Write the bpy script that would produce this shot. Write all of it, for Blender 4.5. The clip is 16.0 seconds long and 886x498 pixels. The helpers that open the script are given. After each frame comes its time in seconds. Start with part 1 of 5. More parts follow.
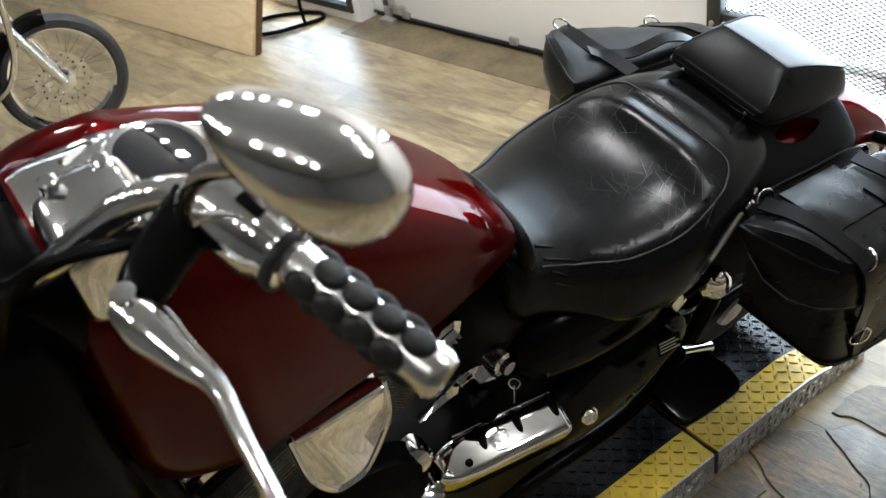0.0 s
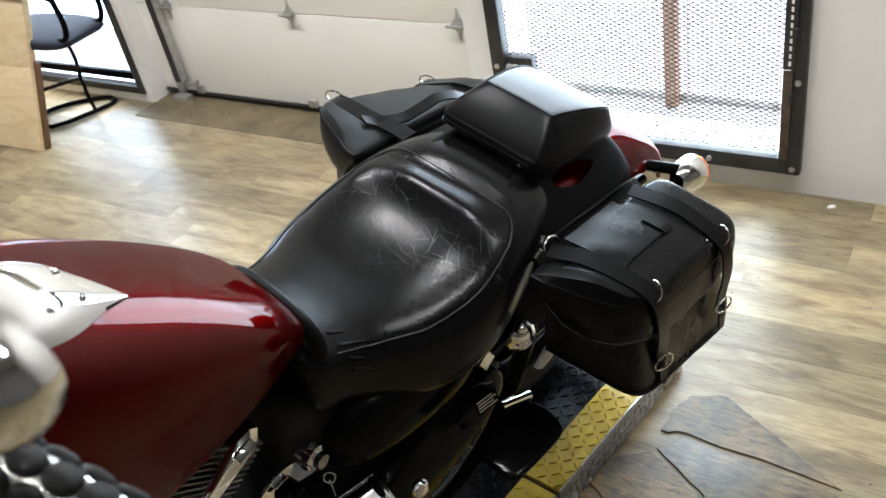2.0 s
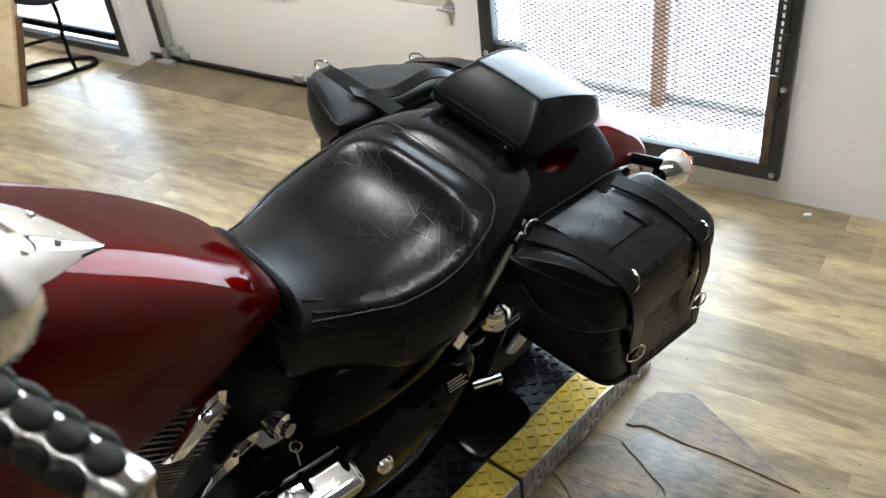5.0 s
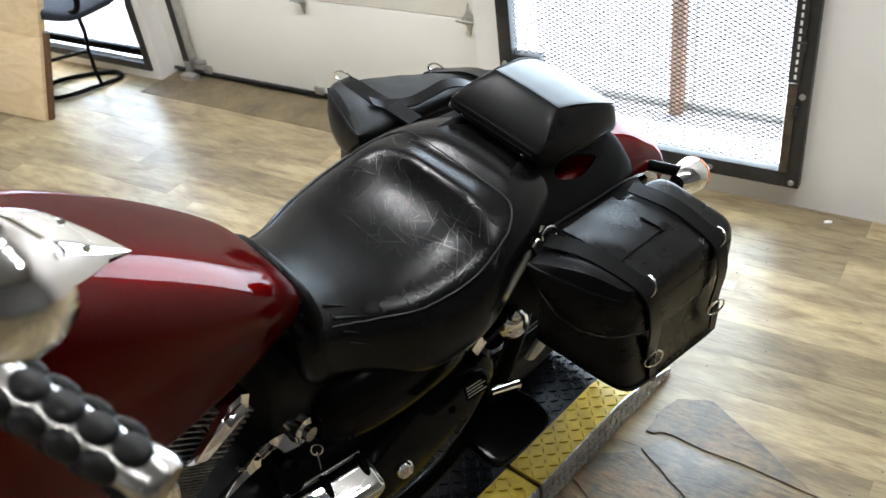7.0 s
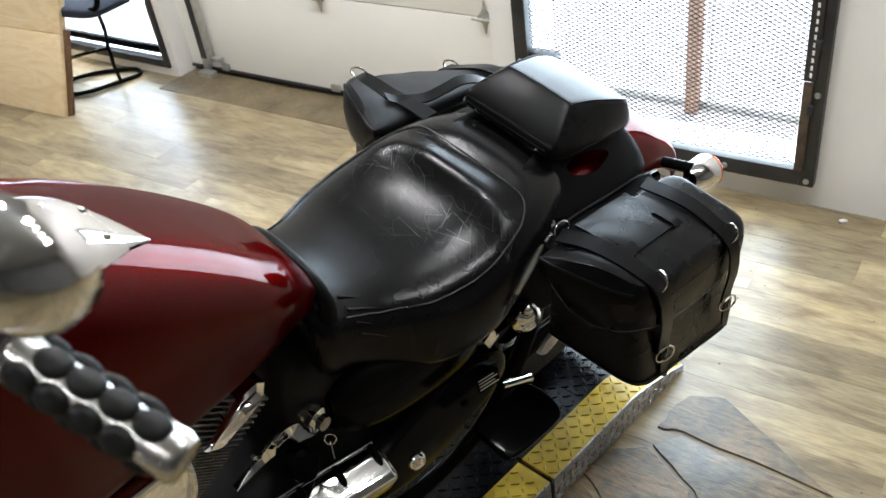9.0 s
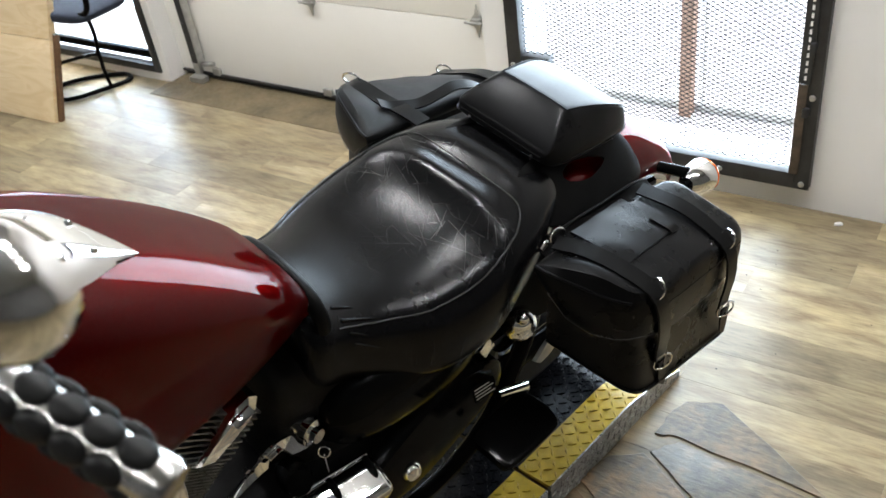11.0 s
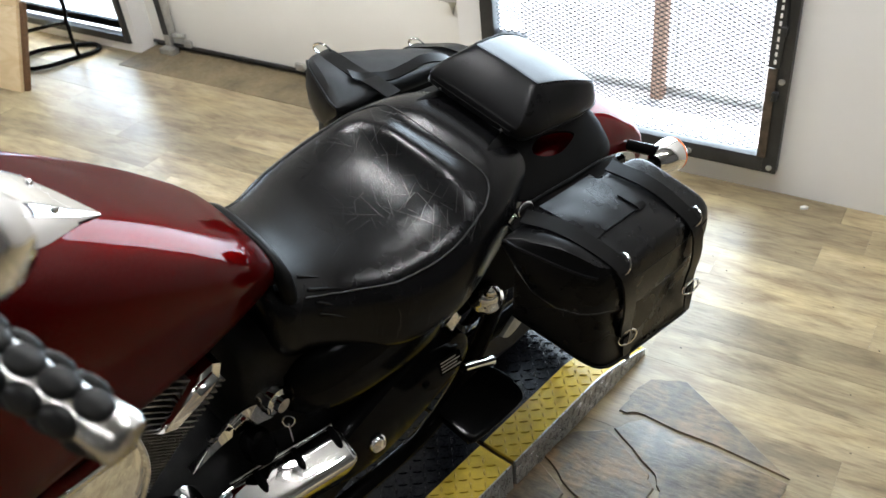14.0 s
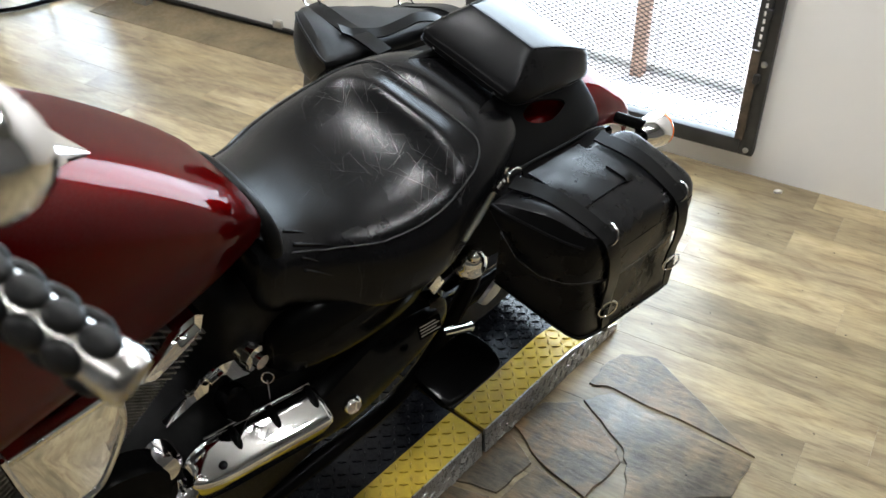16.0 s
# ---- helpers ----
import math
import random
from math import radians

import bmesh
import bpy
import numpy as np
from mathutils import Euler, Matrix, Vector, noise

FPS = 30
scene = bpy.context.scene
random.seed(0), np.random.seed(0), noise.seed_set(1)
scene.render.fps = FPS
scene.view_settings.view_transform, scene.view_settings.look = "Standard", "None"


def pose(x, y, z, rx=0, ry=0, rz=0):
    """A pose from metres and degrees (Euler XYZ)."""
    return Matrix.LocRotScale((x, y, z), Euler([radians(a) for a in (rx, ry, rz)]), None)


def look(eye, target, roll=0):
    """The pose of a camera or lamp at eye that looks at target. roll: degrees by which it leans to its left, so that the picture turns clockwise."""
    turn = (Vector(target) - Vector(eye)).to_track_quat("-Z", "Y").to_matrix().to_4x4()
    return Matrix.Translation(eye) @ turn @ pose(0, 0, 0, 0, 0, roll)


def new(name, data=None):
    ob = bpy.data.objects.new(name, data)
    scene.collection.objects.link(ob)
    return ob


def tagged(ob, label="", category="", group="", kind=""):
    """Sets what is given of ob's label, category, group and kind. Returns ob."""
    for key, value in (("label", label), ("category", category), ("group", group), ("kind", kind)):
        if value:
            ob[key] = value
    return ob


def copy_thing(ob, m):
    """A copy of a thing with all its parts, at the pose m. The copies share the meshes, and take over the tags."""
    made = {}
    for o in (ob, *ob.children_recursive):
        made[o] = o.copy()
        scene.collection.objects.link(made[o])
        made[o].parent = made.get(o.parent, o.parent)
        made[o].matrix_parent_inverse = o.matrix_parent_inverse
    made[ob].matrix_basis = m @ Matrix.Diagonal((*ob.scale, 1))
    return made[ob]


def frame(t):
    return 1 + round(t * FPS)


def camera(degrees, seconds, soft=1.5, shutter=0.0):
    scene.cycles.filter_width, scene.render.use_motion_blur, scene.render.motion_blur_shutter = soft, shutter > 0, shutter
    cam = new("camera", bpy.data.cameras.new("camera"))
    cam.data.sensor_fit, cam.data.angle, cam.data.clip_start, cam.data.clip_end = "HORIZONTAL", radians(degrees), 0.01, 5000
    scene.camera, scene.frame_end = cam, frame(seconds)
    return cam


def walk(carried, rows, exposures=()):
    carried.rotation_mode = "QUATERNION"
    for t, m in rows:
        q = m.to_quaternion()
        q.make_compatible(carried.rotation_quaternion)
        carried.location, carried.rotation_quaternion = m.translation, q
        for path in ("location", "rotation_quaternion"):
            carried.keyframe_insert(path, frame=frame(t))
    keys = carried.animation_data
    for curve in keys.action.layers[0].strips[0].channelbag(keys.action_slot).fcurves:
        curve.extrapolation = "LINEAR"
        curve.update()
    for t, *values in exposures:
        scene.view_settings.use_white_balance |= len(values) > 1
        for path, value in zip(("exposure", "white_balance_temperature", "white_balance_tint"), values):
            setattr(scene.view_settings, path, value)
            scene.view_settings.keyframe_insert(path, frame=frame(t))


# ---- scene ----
cam = camera(52.4, 16.0)
PATH = [
    (0, (0.138, 0.121, 1.674), (-1.082, 1.161, 0.478), -10.6),
    (0.5, (0.158, 0.155, 1.672), (-0.988, 1.272, 0.472), -11.4),
    (1, (0.169, 0.185, 1.672), (-0.903, 1.382, 0.481), -11.6),
    (1.5, (0.175, 0.206, 1.68), (-0.858, 1.458, 0.513), -12.0),
    (2, (0.171, 0.226, 1.679), (-0.809, 1.52, 0.51), -12.1),
    (2.5, (0.168, 0.232, 1.673), (-0.79, 1.541, 0.503), -11.7),
    (3, (0.158, 0.23, 1.668), (-0.779, 1.547, 0.49), -10.0),
    (3.5, (0.163, 0.218, 1.669), (-0.783, 1.532, 0.495), -8.6),
    (4, (0.162, 0.218, 1.66), (-0.754, 1.535, 0.466), -7.3),
    (6.5, (0.171, 0.202, 1.662), (-0.787, 1.498, 0.478), -7.9),
    (7, (0.178, 0.199, 1.665), (-0.793, 1.499, 0.496), -8.4),
    (7.5, (0.183, 0.195, 1.668), (-0.801, 1.492, 0.506), -8.5),
    (8, (0.188, 0.19, 1.667), (-0.799, 1.481, 0.501), -8.5),
    (8.5, (0.189, 0.185, 1.668), (-0.812, 1.47, 0.507), -8.6),
    (9, (0.191, 0.185, 1.667), (-0.808, 1.466, 0.501), -8.7),
    (11.5, (0.171, 0.206, 1.66), (-0.812, 1.501, 0.494), -8.6),
    (12, (0.167, 0.207, 1.657), (-0.81, 1.501, 0.487), -8.3),
    (12.5, (0.17, 0.202, 1.66), (-0.811, 1.497, 0.494), -7.9),
    (13, (0.175, 0.2, 1.653), (-0.783, 1.491, 0.463), -7.5),
    (13.5, (0.183, 0.201, 1.653), (-0.763, 1.496, 0.459), -7.4),
    (14, (0.186, 0.197, 1.65), (-0.74, 1.5, 0.447), -6.6),
    (14.5, (0.183, 0.192, 1.644), (-0.732, 1.488, 0.426), -5.6),
    (15, (0.177, 0.186, 1.638), (-0.717, 1.48, 0.402), -4.2),
    (15.5, (0.163, 0.179, 1.635), (-0.713, 1.473, 0.387), -2.5),
    (16, (0.148, 0.181, 1.629), (-0.687, 1.494, 0.372), -2.1),
]
cam.data.dof.use_dof, cam.data.dof.focus_distance, cam.data.dof.aperture_fstop = True, 1.7, 7.5
walk(cam, [(t, look(eye, target, roll)) for t, eye, target, roll in PATH], [(0, 0.0), (1.5, -0.06), (4, -0.08), (8, -0.04), (13, -0.04), (16, 0.03)])


# ---- light ----
world = bpy.data.worlds.new("world")
scene.world = world
world.use_nodes = True
wn = world.node_tree.nodes
sky = wn.new("ShaderNodeTexSky")
sky.sky_type, sky.sun_disc = "NISHITA", False
sky.sun_elevation, sky.sun_rotation = radians(48), radians(20)
wn["Background"].inputs["Strength"].default_value = 0.35
world.node_tree.links.new(sky.outputs[0], wn["Background"].inputs["Color"])


def lamp(name, m, w, h, power, colour=(1, 1, 1)):
    data = bpy.data.lights.new(name, "AREA")
    data.shape, data.size, data.size_y, data.energy, data.color = "RECTANGLE", w, h, power, colour
    ob = new(name, data)
    ob.matrix_world = m
    return ob


sun_data = bpy.data.lights.new("sun", "SUN")
sun_data.energy, sun_data.angle, sun_data.color = 3.5, radians(0.6), (1, 0.96, 0.9)
sun = new("sun", sun_data)
sun.matrix_world = look((0, 20, 30), (-3, 10, 0))
# daylight standing in the door and the window openings
lamp("door_daylight", look((-0.78, 2.82, 1.1), (-0.78, 0, 0.6)), 0.9, 1.9, 72, (0.68, 0.85, 1.0))
lamp("window_daylight", look((-3.7, 2.86, 1.0), (-3.3, 0, 0.4)), 0.9, 1.7, 40, (0.55, 0.76, 1.0))

# ---- materials ----


def nodes_of(name):
    m = bpy.data.materials.new(name)
    m.use_nodes = True
    nt = m.node_tree
    return m, nt, nt.nodes["Principled BSDF"]


def wire(nt, a, b):
    nt.links.new(a, b)


def noise_tex(nt, scale, detail=4.0, rough=0.55, stretch=(1, 1, 1), where="Object"):
    tc = nt.nodes.new("ShaderNodeTexCoord")
    mp = nt.nodes.new("ShaderNodeMapping")
    mp.inputs["Scale"].default_value = stretch
    tex = nt.nodes.new("ShaderNodeTexNoise")
    tex.inputs["Scale"].default_value, tex.inputs["Detail"].default_value, tex.inputs["Roughness"].default_value = scale, detail, rough
    wire(nt, tc.outputs[where], mp.inputs["Vector"])
    wire(nt, mp.outputs["Vector"], tex.inputs["Vector"])
    return tex.outputs["Fac"]


def ramp(nt, fac, stops):
    r = nt.nodes.new("ShaderNodeValToRGB")
    while len(r.color_ramp.elements) < len(stops):
        r.color_ramp.elements.new(0.5)
    for e, (p, c) in zip(r.color_ramp.elements, stops):
        e.position, e.color = p, (*c, 1) if len(c) == 3 else c
    wire(nt, fac, r.inputs["Fac"])
    return r.outputs["Color"]


def bump(nt, bsdf, fac, strength, distance):
    b = nt.nodes.new("ShaderNodeBump")
    b.inputs["Strength"].default_value, b.inputs["Distance"].default_value = strength, distance
    wire(nt, fac, b.inputs["Height"])
    wire(nt, b.outputs["Normal"], bsdf.inputs["Normal"])


def mix(nt, fac, a, b, mode="MIX"):
    m = nt.nodes.new("ShaderNodeMix")
    m.data_type, m.blend_type = "RGBA", mode
    if isinstance(fac, float):
        m.inputs[0].default_value = fac
    else:
        wire(nt, fac, m.inputs[0])
    for socket, v in ((m.inputs[6], a), (m.inputs[7], b)):
        if isinstance(v, tuple):
            socket.default_value = (*v, 1)
        else:
            wire(nt, v, socket)
    return m.outputs[2]


def surface(name, low, high, rough=(0.4, 0.6), metal=0.0, scale=12.0, fine=160.0, relief=0.15, depth=0.0005, coat=0.0, stretch=(1, 1, 1), vary=0.0, spec=0.5):
    """Colour between low and high by a broad noise, fine noise in gloss and relief."""
    m, nt, b = nodes_of(name)
    big = noise_tex(nt, scale, 5, 0.6, stretch)
    small = noise_tex(nt, fine, 3, 0.6, stretch)
    col = ramp(nt, big, [(0.3, low), (0.7, high)])
    if vary:
        info = nt.nodes.new("ShaderNodeObjectInfo")
        k = nt.nodes.new("ShaderNodeMapRange")
        k.inputs["To Min"].default_value, k.inputs["To Max"].default_value = 1 - vary, 1 + vary
        wire(nt, info.outputs["Random"], k.inputs["Value"])
        hsv = nt.nodes.new("ShaderNodeHueSaturation")
        wire(nt, k.outputs[0], hsv.inputs["Value"])
        wire(nt, col, hsv.inputs["Color"])
        col = hsv.outputs["Color"]
    wire(nt, col, b.inputs["Base Color"])
    r = nt.nodes.new("ShaderNodeMapRange")
    r.inputs["From Min"].default_value, r.inputs["From Max"].default_value = 0.3, 0.7
    r.inputs["To Min"].default_value, r.inputs["To Max"].default_value = rough
    wire(nt, big if fine > 900 else small, r.inputs["Value"])
    wire(nt, r.outputs[0], b.inputs["Roughness"])
    b.inputs["Metallic"].default_value, b.inputs["Coat Weight"].default_value = metal, coat
    b.inputs["Coat Roughness"].default_value = 0.04
    b.inputs["Specular IOR Level"].default_value = spec
    if relief:
        bump(nt, b, small, relief, depth)
    return m


def wear_noise(nt):
    """Broad traffic wear that runs on across the planks."""
    geo = nt.nodes.new("ShaderNodeNewGeometry")
    mp = nt.nodes.new("ShaderNodeMapping")
    mp.inputs["Scale"].default_value = (1.6, 4.2, 1)
    tex = nt.nodes.new("ShaderNodeTexNoise")
    tex.inputs["Scale"].default_value, tex.inputs["Detail"].default_value, tex.inputs["Roughness"].default_value = 1.7, 7, 0.66
    wire(nt, geo.outputs["Position"], mp.inputs["Vector"])
    wire(nt, mp.outputs["Vector"], tex.inputs["Vector"])
    return tex.outputs["Fac"]


def plank_material():
    m, nt, b = nodes_of("vinyl_plank")
    info = nt.nodes.new("ShaderNodeObjectInfo")
    geo = nt.nodes.new("ShaderNodeNewGeometry")
    add = nt.nodes.new("ShaderNodeMath")
    add.operation = "ADD"
    wire(nt, info.outputs["Random"], add.inputs[0])
    wire(nt, geo.outputs["Random Per Island"], add.inputs[1])
    fr = nt.nodes.new("ShaderNodeMath")
    fr.operation = "FRACT"
    wire(nt, add.outputs[0], fr.inputs[0])
    tc = nt.nodes.new("ShaderNodeNewGeometry")
    shift = nt.nodes.new("ShaderNodeVectorMath")
    shift.operation = "MULTIPLY_ADD"
    shift.inputs[1].default_value = (2.4, 9.5, 1.0)
    off = nt.nodes.new("ShaderNodeCombineXYZ")
    k = nt.nodes.new("ShaderNodeMath")
    k.operation = "MULTIPLY"
    k.inputs[1].default_value = 37.0
    wire(nt, fr.outputs[0], k.inputs[0])
    wire(nt, k.outputs[0], off.inputs["X"])
    wire(nt, k.outputs[0], off.inputs["Z"])
    wire(nt, tc.outputs["Position"], shift.inputs[0])
    wire(nt, off.outputs[0], shift.inputs[2])
    grain = nt.nodes.new("ShaderNodeTexNoise")
    grain.inputs["Scale"].default_value, grain.inputs["Detail"].default_value, grain.inputs["Distortion"].default_value = 2.2, 5, 0.6
    wire(nt, shift.outputs[0], grain.inputs["Vector"])
    fine = noise_tex(nt, 16, 6, 0.68, (1, 9, 1))
    base = ramp(nt, grain.outputs["Fac"], [(0.22, (0.17, 0.13, 0.088)), (0.38, (0.28, 0.227, 0.155)), (0.5, (0.36, 0.302, 0.208)), (0.62, (0.42, 0.356, 0.243)), (0.8, (0.47, 0.41, 0.31))])
    hue = nt.nodes.new("ShaderNodeHueSaturation")
    val = nt.nodes.new("ShaderNodeMapRange")
    val.inputs["To Min"].default_value, val.inputs["To Max"].default_value = 0.68, 1.16
    wire(nt, fr.outputs[0], val.inputs["Value"])
    wire(nt, val.outputs[0], hue.inputs["Value"])
    wire(nt, base, hue.inputs["Color"])
    hue.inputs["Saturation"].default_value = 1.16
    streak = ramp(nt, fine, [(0.3, (0.5, 0.46, 0.42)), (0.46, (0.86, 0.84, 0.82)), (0.6, (1.06, 1.05, 1.02))])
    worn = ramp(nt, wear_noise(nt), [(0.36, (0.8, 0.79, 0.8)), (0.5, (1.0, 0.99, 0.95)), (0.66, (1.1, 1.06, 0.94))])
    tone = mix(nt, 0.75, hue.outputs["Color"], streak, "MULTIPLY")
    wire(nt, mix(nt, 0.8, tone, worn, "MULTIPLY"), b.inputs["Base Color"])
    wear = noise_tex(nt, 6, 5, 0.6)
    r = nt.nodes.new("ShaderNodeMapRange")
    r.inputs["To Min"].default_value, r.inputs["To Max"].default_value = 0.22, 0.46
    wire(nt, wear, r.inputs["Value"])
    wire(nt, r.outputs[0], b.inputs["Roughness"])
    bump(nt, b, fine, 0.12, 0.001)
    return m


def slate_material():
    m, nt, b = nodes_of("slate_tile")
    info = nt.nodes.new("ShaderNodeObjectInfo")
    a = noise_tex(nt, 6, 7, 0.66, (1.5, 1, 1))
    f = noise_tex(nt, 26, 7, 0.7, (0.8, 3.2, 1))
    one = ramp(nt, a, [(0.3, (0.11, 0.092, 0.066)), (0.44, (0.2, 0.16, 0.105)), (0.53, (0.3, 0.2, 0.1)), (0.68, (0.38, 0.225, 0.095))])
    two = ramp(nt, a, [(0.3, (0.1, 0.092, 0.075)), (0.5, (0.19, 0.172, 0.135)), (0.62, (0.26, 0.215, 0.15)), (0.75, (0.32, 0.265, 0.185))])
    col = mix(nt, info.outputs["Random"], one, two)
    streak = ramp(nt, f, [(0.32, (0.2, 0.2, 0.2)), (0.46, (0.6, 0.59, 0.58)), (0.62, (0.95, 0.93, 0.9))])
    wire(nt, mix(nt, 0.85, col, streak, "MULTIPLY"), b.inputs["Base Color"])
    r = nt.nodes.new("ShaderNodeMapRange")
    r.inputs["To Min"].default_value, r.inputs["To Max"].default_value = 0.25, 0.5
    wire(nt, f, r.inputs["Value"])
    wire(nt, r.outputs[0], b.inputs["Roughness"])
    bump(nt, b, f, 0.6, 0.003)
    return m


def plywood_material():
    m, nt, b = nodes_of("plywood")
    tc = nt.nodes.new("ShaderNodeTexCoord")
    mp = nt.nodes.new("ShaderNodeMapping")
    mp.inputs["Scale"].default_value = (1.2, 1, 5.5)
    wave = nt.nodes.new("ShaderNodeTexNoise")
    wave.inputs["Scale"].default_value, wave.inputs["Detail"].default_value, wave.inputs["Distortion"].default_value = 2.0, 3, 1.4
    wire(nt, tc.outputs["Object"], mp.inputs["Vector"])
    wire(nt, mp.outputs["Vector"], wave.inputs["Vector"])
    col = ramp(nt, wave.outputs["Fac"], [(0.3, (0.66, 0.49, 0.27)), (0.5, (0.76, 0.6, 0.38)), (0.56, (0.7, 0.53, 0.31)), (0.75, (0.82, 0.68, 0.47))])
    wire(nt, col, b.inputs["Base Color"])
    b.inputs["Roughness"].default_value = 0.6
    bump(nt, b, wave.outputs["Fac"], 0.1, 0.002)
    return m


def scratches(nt, where, size):
    """One short straight line through each cell, turned at random."""
    def op(kind, a, b=None):
        n = nt.nodes.new("ShaderNodeMath")
        n.operation = kind
        for k, v in enumerate((a, b)):
            if isinstance(v, (int, float)):
                n.inputs[k].default_value = v
            elif v is not None:
                wire(nt, v, n.inputs[k])
        return n.outputs[0]
    cell = nt.nodes.new("ShaderNodeTexVoronoi")
    cell.inputs["Scale"].default_value = size
    wire(nt, where, cell.inputs["Vector"])
    away = nt.nodes.new("ShaderNodeVectorMath")
    away.operation = "SUBTRACT"
    wire(nt, where, away.inputs[0])
    wire(nt, cell.outputs["Position"], away.inputs[1])
    axis = nt.nodes.new("ShaderNodeSeparateXYZ")
    wire(nt, away.outputs[0], axis.inputs[0])
    chance = nt.nodes.new("ShaderNodeSeparateColor")
    wire(nt, cell.outputs["Color"], chance.inputs[0])
    turn = op("MULTIPLY", chance.outputs[0], 2.4)
    d = op("ABSOLUTE", op("ADD", op("MULTIPLY", axis.outputs[0], op("COSINE", turn)), op("MULTIPLY", axis.outputs[1], op("SINE", turn))))
    return ramp(nt, op("MULTIPLY", d, 300.0), [(0.03, (1, 1, 1)), (0.1, (0, 0, 0))])


def leather_material(name, base, worn=0.0, gloss=(0.24, 0.4), spec=0.13):
    m, nt, b = nodes_of(name)
    tc = nt.nodes.new("ShaderNodeTexCoord")
    cells = nt.nodes.new("ShaderNodeTexVoronoi")
    cells.inputs["Scale"].default_value = 420
    wire(nt, tc.outputs["Object"], cells.inputs["Vector"])
    soft = noise_tex(nt, 14, 5, 0.6)
    lines = None
    for size in (8, 13, 21, 34):
        one = scratches(nt, tc.outputs["Object"], size)
        lines = one if lines is None else mix(nt, 1.0, lines, one, "LIGHTEN")
    patch = ramp(nt, noise_tex(nt, 9, 2, 0.5), [(0.46, (0, 0, 0)), (0.62, (1, 1, 1))])
    marks = mix(nt, 1.0, lines, patch, "MULTIPLY")
    if worn:
        # the rubbed part of the bolster
        axis = nt.nodes.new("ShaderNodeSeparateXYZ")
        wire(nt, tc.outputs["Object"], axis.inputs[0])
        shift = nt.nodes.new("ShaderNodeMapRange")
        shift.inputs["From Min"].default_value, shift.inputs["From Max"].default_value = -0.26, 0.0
        wire(nt, axis.outputs[1], shift.inputs["Value"])
        rub = ramp(nt, shift.outputs[0], [(0.0, (0.12, 0.12, 0.12)), (0.45, (1, 1, 1)), (0.8, (1, 1, 1)), (1.0, (0.1, 0.1, 0.1))])
        marks = mix(nt, 1.0, marks, rub, "MULTIPLY")
    col = ramp(nt, soft, [(0.3, base), (0.75, tuple(c * 1.7 for c in base))])
    if worn:
        col = mix(nt, marks, col, (worn, worn, worn))
    wire(nt, col, b.inputs["Base Color"])
    r = nt.nodes.new("ShaderNodeMapRange")
    r.inputs["To Min"].default_value, r.inputs["To Max"].default_value = gloss
    wire(nt, soft, r.inputs["Value"])
    wire(nt, r.outputs[0], b.inputs["Roughness"])
    h = nt.nodes.new("ShaderNodeMath")
    h.operation = "MULTIPLY_ADD"
    h.inputs[1].default_value = 1.5
    wire(nt, soft, h.inputs[0])
    wire(nt, cells.outputs["Distance"], h.inputs[2])
    b.inputs["Specular IOR Level"].default_value = spec
    bump(nt, b, h.outputs[0], 0.1, 0.0008)
    return m


def paint_material(name, low, high):
    """Candy paint: a tinted metallic ground under a clear coat."""
    m, nt, b = nodes_of(name)
    flake = noise_tex(nt, 900, 1, 0.5)
    wire(nt, ramp(nt, flake, [(0.3, low), (0.7, high)]), b.inputs["Base Color"])
    b.inputs["Metallic"].default_value, b.inputs["Roughness"].default_value = 0.7, 0.3
    b.inputs["Specular IOR Level"].default_value, b.inputs["Specular Tint"].default_value = 0.0, (0.45, 0.02, 0.02, 1)
    b.inputs["Coat Weight"].default_value, b.inputs["Coat Roughness"].default_value = 0.4, 0.012
    return m


def glass_material():
    m, nt, b = nodes_of("clear_glass")
    b.inputs["Transmission Weight"].default_value, b.inputs["Roughness"].default_value, b.inputs["IOR"].default_value = 1.0, 0.0, 1.1
    return m


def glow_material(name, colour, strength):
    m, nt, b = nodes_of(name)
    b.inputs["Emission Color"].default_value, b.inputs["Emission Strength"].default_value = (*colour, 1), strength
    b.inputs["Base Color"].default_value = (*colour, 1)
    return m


PLANK = plank_material()
SLATE = slate_material()
PLY = plywood_material()
PLY_EDGE = surface("plywood_edge", (0.09, 0.045, 0.02), (0.18, 0.095, 0.045), (0.6, 0.8), scale=6, stretch=(1, 1, 30))
WALL = surface("white_wall_paint", (0.8, 0.79, 0.775), (0.85, 0.84, 0.825), (0.5, 0.7), scale=1.5, fine=90, relief=0.06)
# unseen ceiling, darkened to take sheen off tank, chrome and leather
CEIL = surface("unseen_dim_ceiling", (0.26, 0.258, 0.255), (0.32, 0.318, 0.314), (0.7, 0.9), scale=1.5)
# dark colour holds down bounce and reflections from the unseen walls
DIM = surface("unseen_dim_wall", (0.10, 0.098, 0.095), (0.15, 0.147, 0.143), (0.5, 0.7), scale=2.0)
GARAGE = surface("garage_door_paint", (0.83, 0.815, 0.77), (0.87, 0.855, 0.81), (0.35, 0.5), scale=2.5, fine=300, relief=0.05)
CONCRETE = surface("worn_threshold", (0.1, 0.078, 0.044), (0.22, 0.17, 0.1), (0.45, 0.7), scale=7, fine=60, relief=0.3)
OUT_GROUND = surface("outside_concrete", (0.6, 0.6, 0.6), (0.72, 0.72, 0.71), (0.7, 0.9), scale=3)
IRON = surface("dark_painted_steel", (0.02, 0.021, 0.023), (0.05, 0.05, 0.052), (0.35, 0.55), 0.3, scale=9, fine=120)
MESHM = surface("dull_black_mesh", (0.02, 0.02, 0.021), (0.04, 0.04, 0.04), (0.7, 0.9), 0.0, scale=40, relief=0.0, spec=0.05)
